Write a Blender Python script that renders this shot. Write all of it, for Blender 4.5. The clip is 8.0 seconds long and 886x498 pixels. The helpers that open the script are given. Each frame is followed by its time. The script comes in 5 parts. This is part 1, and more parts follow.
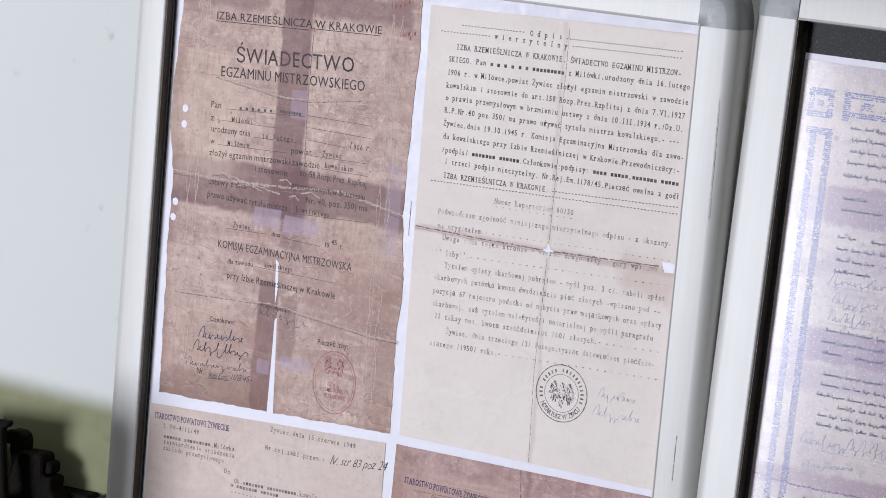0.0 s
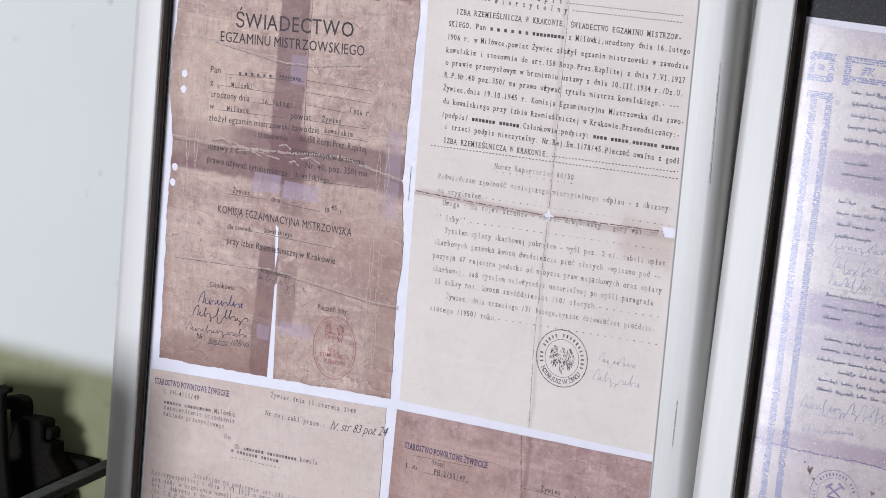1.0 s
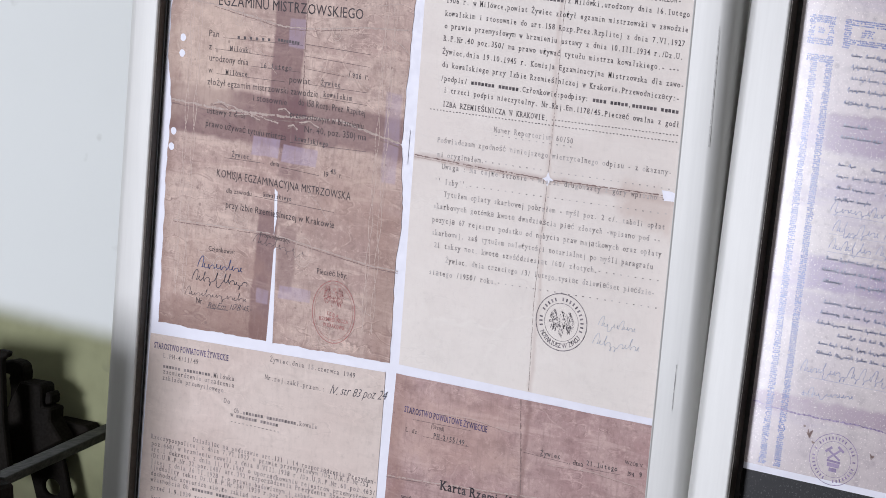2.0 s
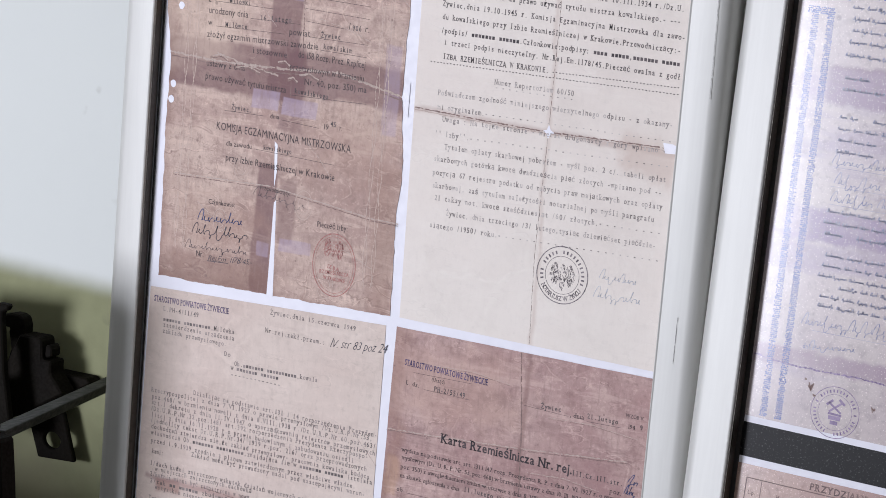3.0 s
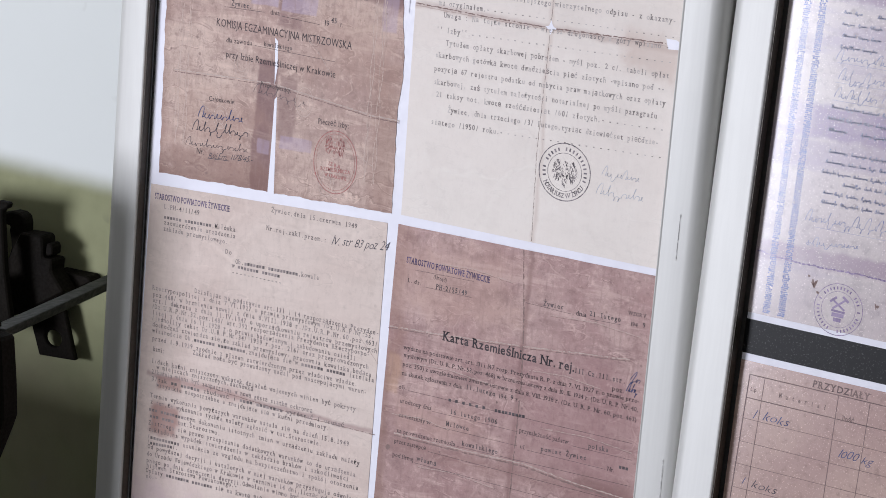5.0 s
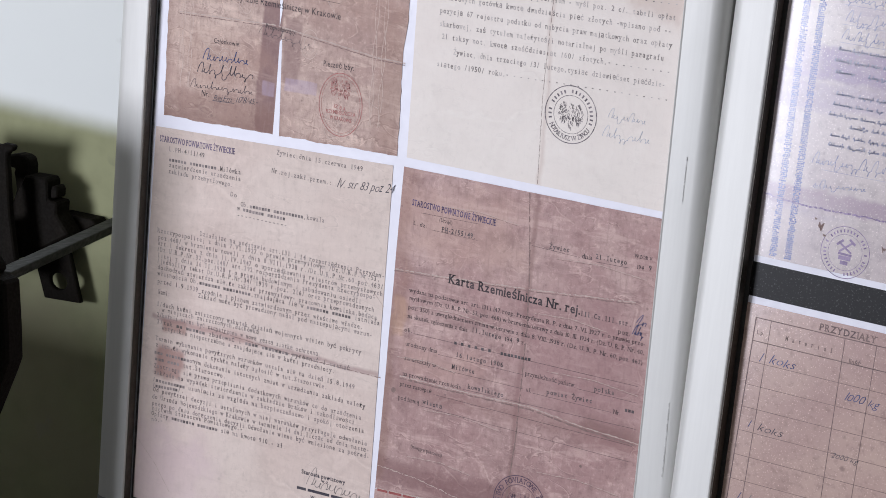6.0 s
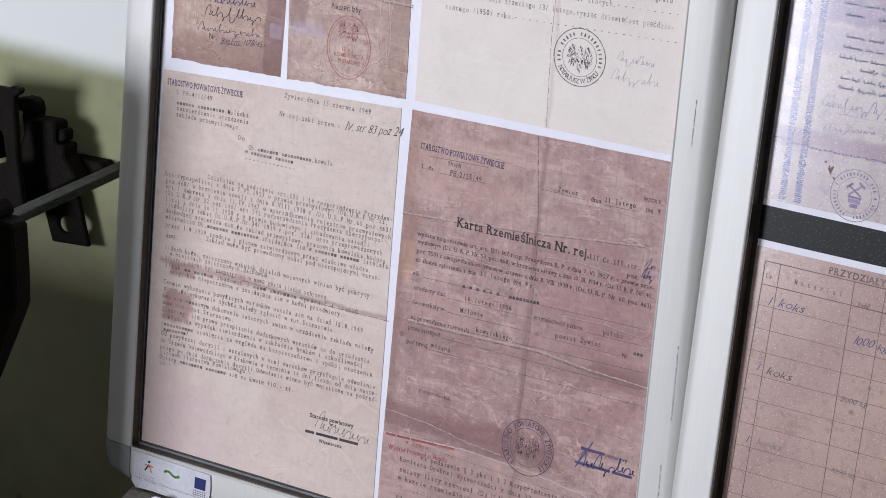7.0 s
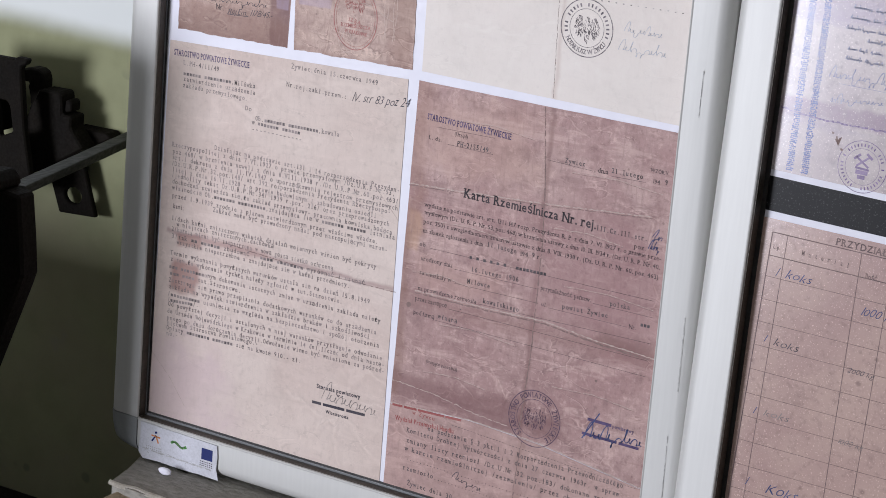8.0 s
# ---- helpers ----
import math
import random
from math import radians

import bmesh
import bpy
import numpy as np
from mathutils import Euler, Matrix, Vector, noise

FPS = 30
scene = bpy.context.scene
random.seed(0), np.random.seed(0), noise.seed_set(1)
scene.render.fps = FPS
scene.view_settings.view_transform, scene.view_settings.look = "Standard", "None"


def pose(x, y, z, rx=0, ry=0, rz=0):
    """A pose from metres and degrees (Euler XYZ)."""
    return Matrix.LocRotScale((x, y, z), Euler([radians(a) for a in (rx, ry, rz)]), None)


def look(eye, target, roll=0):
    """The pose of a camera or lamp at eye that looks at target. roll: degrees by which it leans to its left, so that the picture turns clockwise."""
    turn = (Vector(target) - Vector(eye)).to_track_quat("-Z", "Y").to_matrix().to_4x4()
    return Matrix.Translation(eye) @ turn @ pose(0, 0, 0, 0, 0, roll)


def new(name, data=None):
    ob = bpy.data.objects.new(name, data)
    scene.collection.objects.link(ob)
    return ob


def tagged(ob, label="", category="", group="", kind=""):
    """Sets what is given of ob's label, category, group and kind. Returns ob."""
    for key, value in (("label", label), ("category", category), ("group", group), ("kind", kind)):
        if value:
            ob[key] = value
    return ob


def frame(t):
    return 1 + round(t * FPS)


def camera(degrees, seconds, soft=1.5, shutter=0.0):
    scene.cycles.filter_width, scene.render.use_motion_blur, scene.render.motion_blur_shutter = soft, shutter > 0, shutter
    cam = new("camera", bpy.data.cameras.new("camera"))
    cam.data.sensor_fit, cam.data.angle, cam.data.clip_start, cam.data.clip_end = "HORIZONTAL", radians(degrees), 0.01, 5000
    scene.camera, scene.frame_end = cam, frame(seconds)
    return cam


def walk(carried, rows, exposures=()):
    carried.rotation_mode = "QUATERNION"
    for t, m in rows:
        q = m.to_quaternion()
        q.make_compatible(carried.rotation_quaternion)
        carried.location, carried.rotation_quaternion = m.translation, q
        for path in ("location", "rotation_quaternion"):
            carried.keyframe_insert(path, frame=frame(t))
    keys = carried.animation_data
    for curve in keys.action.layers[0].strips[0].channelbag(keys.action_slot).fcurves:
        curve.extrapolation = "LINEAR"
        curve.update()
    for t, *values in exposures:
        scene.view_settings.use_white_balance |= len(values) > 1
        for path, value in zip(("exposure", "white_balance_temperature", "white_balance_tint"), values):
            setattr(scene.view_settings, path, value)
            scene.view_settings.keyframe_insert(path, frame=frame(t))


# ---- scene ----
BASE = 0.88          # height of the lower inner edge of the poster frame above the floor
cam = camera(17.82, 8.0, soft=0.9)
ROWS = [
    (0.0, 1.1665, -1.5785, 1.5992, 80.724, -4.877, 31.302),
    (0.5, 1.1658, -1.5773, 1.5991, 80.405, -4.834, 31.297),
    (1.0, 1.1652, -1.5765, 1.5989, 80.014, -4.785, 31.285),
    (1.5, 1.1647, -1.5755, 1.5987, 79.682, -4.740, 31.268),
    (3.0, 1.1619, -1.5709, 1.5979, 78.322, -4.698, 31.266),
    (3.5, 1.1607, -1.5687, 1.5974, 77.845, -4.657, 31.266),
    (4.0, 1.1599, -1.5674, 1.5970, 77.351, -4.648, 31.282),
    (5.5, 1.1564, -1.5614, 1.5952, 75.652, -4.584, 31.316),
    (6.0, 1.1554, -1.5597, 1.5946, 75.076, -4.580, 31.397),
    (6.5, 1.1544, -1.5580, 1.5940, 74.524, -4.560, 31.482),
    (7.0, 1.1534, -1.5562, 1.5932, 73.923, -4.530, 31.561),
    (7.5, 1.1529, -1.5553, 1.5928, 73.617, -4.528, 31.646),
    (8.0, 1.1528, -1.5552, 1.5927, 73.328, -4.527, 31.706),
]
walk(cam, [(t, pose(*row)) for t, *row in ROWS], [(0.0, 0.0), (8.0, 0.0)])

# ---- light: a daylight window in the wall behind the camera, and a faint sky ----
world = bpy.data.worlds.new("world")
scene.world = world
world.use_nodes = True
sky = world.node_tree.nodes.new("ShaderNodeTexSky")
sky.sky_type, sky.sun_disc, sky.sun_elevation, sky.sun_rotation = "NISHITA", False, radians(35), radians(160)
world.node_tree.links.new(sky.outputs[0], world.node_tree.nodes["Background"].inputs[0])
world.node_tree.nodes["Background"].inputs[1].default_value = 0.1


def area_lamp(name, eye, target, sx, sz, watts, colour):
    lamp = bpy.data.lights.new(name, "AREA")
    lamp.shape, lamp.size, lamp.size_y, lamp.energy, lamp.color = "RECTANGLE", sx, sz, watts, colour
    ob = new(name, lamp)
    ob.matrix_world = look(eye, target)
    return ob


area_lamp("window_daylight", (-1.05, -2.62, 1.14), (-1.05, 0.0, 1.14), 0.80, 0.80, 84, (0.855, 0.88, 1.0))
# weak fill lamp added under the ceiling; no fitting is known there
area_lamp("ceiling_fill_light", (0.9, -1.2, 2.52), (0.9, -1.2, 0.0), 1.2, 0.12, 5, (0.95, 0.95, 1.0))


# ---- materials ----
class Nodes:
    """Short hands for building a node material."""

    def __init__(self, name):
        self.mat = bpy.data.materials.new(name)
        self.mat.use_nodes = True
        self.tree = self.mat.node_tree
        self.bsdf = self.tree.nodes["Principled BSDF"]
        self.co = self.add("ShaderNodeTexCoord").outputs["Object"]

    def add(self, kind, **values):
        n = self.tree.nodes.new(kind)
        for k, v in values.items():
            n.inputs[k].default_value = v
        return n

    def link(self, a, b):
        self.tree.links.new(a, b)

    def noise(self, scale, detail=5.0, rough=0.55, stretch=None, distort=0.0):
        n = self.add("ShaderNodeTexNoise", Scale=scale, Detail=detail, Roughness=rough, Distortion=distort)
        co = self.co
        if stretch:
            m = self.add("ShaderNodeMapping", Scale=stretch)
            self.link(co, m.inputs[0])
            co = m.outputs[0]
        self.link(co, n.inputs["Vector"])
        return n.outputs["Fac"]

    def ramp(self, fac, lo, hi, a=0.0, b=1.0):
        n = self.add("ShaderNodeMapRange")
        n.interpolation_type = "SMOOTHSTEP"
        for i, v in zip((1, 2, 3, 4), (lo, hi, a, b)):
            n.inputs[i].default_value = v
        self.link(fac, n.inputs[0])
        return n.outputs[0]

    def math(self, op, a, b=0.0):
        n = self.add("ShaderNodeMath")
        n.operation = op
        for i, v in enumerate((a, b)):
            if isinstance(v, (int, float)):
                n.inputs[i].default_value = v
            else:
                self.link(v, n.inputs[i])
        return n.outputs[0]

    def mix(self, fac, a, b, blend="MIX"):
        n = self.tree.nodes.new("ShaderNodeMix")
        n.data_type, n.blend_type = "RGBA", blend
        for i, v in ((0, fac), (6, a), (7, b)):
            if isinstance(v, (int, float)):
                n.inputs[i].default_value = v
            elif isinstance(v, tuple):
                n.inputs[i].default_value = (*v, 1.0)
            else:
                self.link(v, n.inputs[i])
        return n.outputs[2]

    def bump(self, height, strength, distance):
        n = self.add("ShaderNodeBump", Strength=strength, Distance=distance)
        self.link(height, n.inputs["Height"])
        self.link(n.outputs[0], self.bsdf.inputs["Normal"])

    def done(self, colour=None, rough=0.5, metal=0.0, spec=0.5):
        if colour is not None:
            if isinstance(colour, tuple):
                self.bsdf.inputs["Base Color"].default_value = (*colour, 1)
            else:
                self.link(colour, self.bsdf.inputs["Base Color"])
        if isinstance(rough, (int, float)):
            self.bsdf.inputs["Roughness"].default_value = rough
        else:
            self.link(rough, self.bsdf.inputs["Roughness"])
        self.bsdf.inputs["Metallic"].default_value = metal
        self.bsdf.inputs["Specular IOR Level"].default_value = spec
        return self.mat


def lin(r, g, b):
    """Linear colour from an 8-bit one."""
    return tuple((v / 255 / 12.92) if v < 10.3 else ((v / 255 + 0.055) / 1.055) ** 2.4 for v in (r, g, b))


def simple(name, a, b, rough, metal=0.0, scale=30.0, stretch=None, bump=0.1, dist=0.0005, spec=0.5, fleck=0.5):
    """A surface of two close colours with grain at two scales."""
    n = Nodes(name)
    big, small = n.noise(scale, 6, stretch=stretch), n.noise(scale * 11, 4, stretch=stretch)
    col = n.mix(n.ramp(big, 0.3, 0.7), a, b)
    col = n.mix(n.ramp(small, 0.35, 0.75, 0, fleck), col, tuple(0.75 * v for v in b))
    n.bump(n.math("ADD", big, small), bump, dist)
    return n.done(col, n.ramp(small, 0.2, 0.8, rough * 0.8, min(1, rough * 1.2)), metal, spec)


def paper(name, light, dark, stains=(), blotch=12.0, speck=0.35, rough=0.62, grain=0.25, spec=0.35):
    """Aged paper. stains: (cx, cz, half x, half z, soft, slant, colour, strength), millimetres on the poster."""
    n = Nodes(name)
    xyz = n.add("ShaderNodeSeparateXYZ")
    n.link(n.co, xyz.inputs[0])
    wob, wob2 = n.noise(55, 5), n.noise(52, 5, stretch=(1.0, 1.0, 0.9), distort=0.4)
    big = n.noise(blotch, 7, 0.62, distort=0.5)
    mid = n.noise(blotch * 6, 6, 0.65)
    fine = n.noise(900, 3, 0.7)
    cloth = n.noise(420, 3, 0.6, stretch=(1, 1, 0.16))
    col = n.mix(n.ramp(big, 0.32, 0.68), light, dark)
    cell = n.add("ShaderNodeTexVoronoi", Scale=blotch * 2.6)
    cell.feature = "DISTANCE_TO_EDGE"
    bent = n.add("ShaderNodeMapping")
    shake = n.add("ShaderNodeTexNoise", Scale=70.0, Detail=3.0)
    n.link(n.co, shake.inputs["Vector"])
    scaled = n.add("ShaderNodeVectorMath")
    scaled.operation = "MULTIPLY_ADD"
    scaled.inputs[1].default_value = (0.012, 0.012, 0.012)
    n.link(shake.outputs["Color"], scaled.inputs[0])
    n.link(n.co, scaled.inputs[2])
    n.link(scaled.outputs[0], bent.inputs[0])
    n.link(bent.outputs[0], cell.inputs["Vector"])
    patchy = n.ramp(n.noise(blotch * 1.3, 4), 0.48, 0.64)
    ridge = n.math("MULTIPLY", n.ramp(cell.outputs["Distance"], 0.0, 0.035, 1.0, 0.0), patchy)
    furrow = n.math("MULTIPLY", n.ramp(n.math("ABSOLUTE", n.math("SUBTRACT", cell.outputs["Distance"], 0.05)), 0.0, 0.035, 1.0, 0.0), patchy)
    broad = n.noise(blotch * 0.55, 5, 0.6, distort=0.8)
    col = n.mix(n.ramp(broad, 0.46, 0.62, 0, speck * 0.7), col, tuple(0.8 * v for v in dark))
    # crumple light and shade put into the colour: pale ridges, dark furrows
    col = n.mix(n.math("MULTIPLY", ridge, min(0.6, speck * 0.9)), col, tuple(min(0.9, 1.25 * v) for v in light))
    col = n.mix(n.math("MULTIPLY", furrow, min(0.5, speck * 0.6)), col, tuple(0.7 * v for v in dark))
    col = n.mix(n.ramp(mid, 0.50, 0.74, 0, min(0.7, speck * 1.4)), col, tuple(0.66 * v for v in dark))
    col = n.mix(n.ramp(mid, 0.22, 0.46, min(0.8, speck * 1.6), 0), col, tuple(min(0.9, 1.22 * v) for v in light))
    crumb = n.noise(230, 5, 0.7)
    col = n.mix(n.ramp(crumb, 0.52, 0.72, 0, speck * 1.3), col, tuple(0.62 * v for v in dark))
    col = n.mix(n.ramp(crumb, 0.30, 0.46, speck * 0.9, 0), col, tuple(min(0.9, 1.2 * v) for v in light))
    for scale, bend, squash, place in ((34, 0.5, (0.8, 1, 1.7), 0.0), (62, 0.5, (0.6, 1, 2.0), 3.0)):     # crumples: printed light and shade of a fold, put into the colour
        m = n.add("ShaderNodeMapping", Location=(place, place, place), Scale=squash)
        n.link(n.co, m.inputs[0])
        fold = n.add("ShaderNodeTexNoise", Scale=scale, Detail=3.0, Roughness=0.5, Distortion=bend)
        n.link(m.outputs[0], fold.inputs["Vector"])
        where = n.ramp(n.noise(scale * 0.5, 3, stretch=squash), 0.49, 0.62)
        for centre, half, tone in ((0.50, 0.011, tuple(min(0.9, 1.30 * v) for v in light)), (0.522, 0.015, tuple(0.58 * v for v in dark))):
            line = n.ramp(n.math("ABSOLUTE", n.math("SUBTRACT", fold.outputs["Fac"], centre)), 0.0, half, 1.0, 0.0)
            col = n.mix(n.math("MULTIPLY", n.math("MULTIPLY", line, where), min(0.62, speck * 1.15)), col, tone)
    mottle = n.noise(110, 7, 0.78, distort=0.3)
    col = n.mix(n.ramp(mottle, 0.54, 0.68, 0, min(0.6, speck * 1.1)), col, tuple(0.60 * v for v in dark))
    col = n.mix(n.ramp(mottle, 0.34, 0.46, min(0.6, speck * 1.0), 0), col, tuple(min(0.9, 1.28 * v) for v in light))
    streak = n.noise(40, 6, 0.68, stretch=(0.4, 1, 2.4), distort=0.6)
    col = n.mix(n.ramp(streak, 0.54, 0.66, 0, speck * 1.1), col, tuple(min(0.9, 1.16 * v) for v in light))
    col = n.mix(n.ramp(streak, 0.33, 0.45, speck * 1.0, 0), col, tuple(0.74 * v for v in dark))
    for cx, cz, hx, hz, soft, slant, colour, strength in stains:
        masks = []
        for axis, other, c, h, w in ((0, 2, cx, hx, wob), (2, 0, cz, hz, wob2)):
            v = n.math("SUBTRACT", xyz.outputs[axis], c / 1000)
            if slant and axis == 0:
                v = n.math("ADD", v, n.math("MULTIPLY", n.math("SUBTRACT", xyz.outputs[2], cz / 1000), -slant))
            v = n.math("ADD", v, n.math("MULTIPLY", n.math("SUBTRACT", w, 0.5), 0.0011 * soft * 4))
            v = n.math("ABSOLUTE", v)
            masks.append(n.ramp(v, (h - soft) / 1000, (h + soft) / 1000, 1.0, 0.0))
        m = n.math("MULTIPLY", n.math("MULTIPLY", masks[0], masks[1]), n.ramp(mid, 0.2, 0.75, strength, strength * 0.6))
        col = n.mix(m, col, colour)
    col = n.mix(n.ramp(fine, 0.55, 0.85, 0, speck), col, tuple(0.6 * v for v in dark))
    col = n.mix(n.ramp(cloth, 0.5, 0.75, 0, speck * 0.9), col, tuple(0.7 * v for v in dark))
    spots = n.add("ShaderNodeTexVoronoi", Scale=75.0)
    n.link(n.co, spots.inputs["Vector"])
    col = n.mix(n.ramp(n.math("ADD", spots.outputs["Distance"], n.math("MULTIPLY", big, 0.5)), 0.27, 0.31, min(0.55, speck * 1.1), 0.0), col, tuple(0.45 * v for v in dark))
    n.bump(n.math("ADD", n.math("ADD", mid, ridge), n.math("MULTIPLY", fine, 0.4)), grain, 0.0006)
    return n.done(col, n.ramp(mid, 0.2, 0.8, rough * 0.85, rough), 0.0, spec)


def ink(name, colour, faint, rough=0.6, spec=0.3):
    """Ink whose strength differs from stroke to stroke."""
    n = Nodes(name)
    geo = n.add("ShaderNodeNewGeometry")
    wear = n.math("ADD", n.math("MULTIPLY", geo.outputs["Random Per Island"], 0.4), n.math("ADD", n.math("MULTIPLY", n.noise(700, 3), 0.5), n.math("MULTIPLY", n.noise(95, 3), 0.45)))
    return n.done(n.mix(n.ramp(wear, 0.40, 0.92), colour, faint), rough, 0, spec)


def gloss_print(name, light, dark, blue=None, rough=0.14, spec=0.5, bands=()):
    """A print under a grainy glossy film, whose glitter is painted as bright flecks."""
    n = Nodes(name)
    big, mid = n.noise(11, 7, 0.6, distort=0.4), n.noise(60, 6, 0.65)
    film = n.noise(1500, 2, 0.6)
    col = n.mix(n.ramp(big, 0.3, 0.7), light, dark)
    col = n.mix(n.ramp(mid, 0.52, 0.78, 0, 0.5), col, tuple(0.72 * v for v in dark))
    if blue:
        col = n.mix(n.ramp(n.noise(9, 6, 0.65, stretch=(0.35, 1, 2.4)), 0.48, 0.62, 0, 0.6), col, blue)
        col = n.mix(n.ramp(n.noise(38, 6, 0.7), 0.52, 0.68, 0, 0.45), col, tuple(0.75 * v for v in dark))
    if bands:
        xyz = n.add("ShaderNodeSeparateXYZ")
        n.link(n.co, xyz.inputs[0])
        for x0, cz, half, slope, colour, strength in bands:      # faded stripes of tint, millimetres on the sheet
            v = n.math("ADD", n.math("SUBTRACT", xyz.outputs[2], cz / 1000), n.math("MULTIPLY", xyz.outputs[0], slope))
            v = n.math("ABSOLUTE", n.math("ADD", v, n.math("MULTIPLY", n.math("SUBTRACT", mid, 0.5), 0.010)))
            m = n.math("MULTIPLY", n.ramp(v, (half - 2) / 1000, (half + 2) / 1000, strength, 0.0), n.ramp(xyz.outputs[0], (x0 - 3) / 1000, (x0 + 3) / 1000))
            col = n.mix(n.math("MULTIPLY", m, n.ramp(n.noise(26, 5, 0.65), 0.25, 0.65, 0.35, 1.0)), col, colour)
    spots = n.add("ShaderNodeTexVoronoi", Scale=60.0)
    n.link(n.co, spots.inputs["Vector"])
    col = n.mix(n.ramp(n.math("ADD", spots.outputs["Distance"], n.math("MULTIPLY", big, 0.6)), 0.30, 0.40, 0.55, 0.0), col, tuple(0.5 * v for v in dark))
    crumb = n.noise(240, 5, 0.7)
    col = n.mix(n.ramp(crumb, 0.50, 0.70, 0, 0.4), col, tuple(0.66 * v for v in dark))
    # film sparkle put into the colour as fixed bright flecks
    painted_glint = n.noise(820, 2, 0.7)
    col = n.mix(n.ramp(painted_glint, 0.60, 0.68, 0, 0.7), col, tuple(min(0.85, 1.3 * v + 0.09) for v in light))
    n.bump(film, 0.06, 0.00015)
    return n.done(col, n.ramp(film, 0.3, 0.7, rough * 0.8, rough * 1.2), 0, spec)


M = {}
M["white_sheet"] = simple("white_sheet", (0.79, 0.78, 0.85), (0.77, 0.76, 0.83), 0.5, scale=20, bump=0.01, fleck=0.04)


def anodised(name):
    """Satin anodised aluminium: even, with a faint drawn grain and a few dull patches."""
    n = Nodes(name)
    grain, dull = n.noise(60, 3, stretch=(8, 8, 0.4)), n.noise(9, 3)
    col = n.mix(n.ramp(grain, 0.3, 0.7), (0.595, 0.59, 0.565), (0.575, 0.57, 0.545))
    col = n.mix(n.ramp(dull, 0.5, 0.8, 0, 0.25), col, (0.49, 0.485, 0.465))
    return n.done(col, 0.50, 0.18, 0.4)


M["aluminium"] = anodised("aluminium")
M["grey_plastic"] = simple("grey_plastic", (0.31, 0.325, 0.325), (0.27, 0.28, 0.28), 0.4, 0.0, 60, None, 0.04, fleck=0.2)
M["rubber"] = simple("rubber", (0.030, 0.027, 0.025), (0.02, 0.018, 0.017), 0.55, 0.0, 60, None, 0.1)
M["sticker_paper"] = simple("sticker_paper", (0.60, 0.60, 0.65), (0.54, 0.54, 0.58), 0.5, 0, 60, None, 0.05, fleck=0.5)
M["strip_plastic"] = simple("strip_plastic", (0.17, 0.175, 0.18), (0.13, 0.135, 0.14), 0.4, 0.0, 60, None, 0.04)
M["bronze_wall"] = simple("bronze_wall", (0.075, 0.062, 0.048), (0.055, 0.045, 0.035), 0.45, 0.3, 40, None, 0.05)
M["scuff"] = simple("scuff", (0.34, 0.335, 0.33), (0.46, 0.455, 0.45), 0.7, 0.0, 200, None, 0.1)
M["black_board"] = gloss_print("black_board", (0.007, 0.007, 0.008), (0.009, 0.009, 0.010), None, 0.40, 0.14)
M["board_back"] = simple("board_back", (0.30, 0.24, 0.17), (0.24, 0.19, 0.13), 0.8)

PLUM, LILAC = lin(111, 75, 77), lin(172, 154, 174)
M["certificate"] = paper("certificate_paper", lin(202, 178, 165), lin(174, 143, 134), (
    (104, 500, 12, 80, 1.2, 0.0, PLUM, 0.92), (112, 430, 10, 30, 2, 0.0, PLUM, 0.6),
    (60, 437, 62, 17, 2, 0.0, PLUM, 0.95), (160, 441, 48, 14, 2.5, 0.0, PLUM, 0.92),
    (96, 330, 8, 46, 1.2, 0.02, PLUM, 0.9), (114, 345, 7, 22, 1.5, 0.0, PLUM, 0.6),
    (40, 568, 38, 8, 3, 0.0, PLUM, 0.7), (150, 570, 44, 9, 3, 0.0, PLUM, 0.75),
    (60, 293, 45, 9, 6, 0.0, lin(128, 92, 80), 0.7), (195, 330, 9, 60, 6, 0.0, lin(140, 104, 90), 0.55),
    (9, 400, 5, 130, 5, 0.0, lin(130, 96, 84), 0.6), (105, 284, 110, 4, 4, 0.0, lin(120, 84, 74), 0.7), (55, 320, 34, 22, 18, 0.0, lin(160, 126, 112), 0.6), (165, 395, 34, 24, 18, 0.0, lin(166, 132, 118), 0.5), (40, 480, 34, 40, 18, 0.0, lin(214, 190, 172), 0.6),
    (91, 419, 11, 6.5, 0.7, 0.1, LILAC, 0.75), (119, 417, 14, 6, 0.7, 0.1, LILAC, 0.75), (110, 500, 6.5, 10, 0.7, 0.0, LILAC, 0.6),
    (191, 440, 6, 30, 1, 0.0, LILAC, 0.5), (97, 316, 5, 5, 0.7, 0, LILAC, 0.6), (123, 322, 13, 4.5, 0.7, 0, LILAC, 0.6)), 14.0, 0.5)
M["sworn_copy"] = paper("sworn_copy_paper", lin(229, 220, 212), lin(225, 214, 206), (
    (311, 430, 1.4, 150, 1.6, -0.01, lin(184, 158, 146), 0.42), (305, 431, 100, 2.0, 1.8, 0, lin(172, 146, 138), 0.6),
    (385, 425, 18, 12, 8, 0, lin(196, 172, 160), 0.7)), 6.0, 0.08, grain=0.15)
M["office_letter"] = paper("office_letter_paper", lin(214, 198, 188), lin(204, 184, 174), (
    (30, 131, 10, 5, 2, 0, lin(150, 104, 94), 0.85), (27, 104, 12, 12, 3, 0, lin(152, 106, 98), 0.85),
    (110, 135, 100, 1.6, 1.3, 0, lin(150, 118, 116), 0.7), (70, 135, 30, 4, 3, 0, lin(180, 146, 138), 0.6),
    (30, 20, 45, 35, 22, 0, lin(196, 172, 176), 0.6)), 7.0, 0.18, grain=0.18)
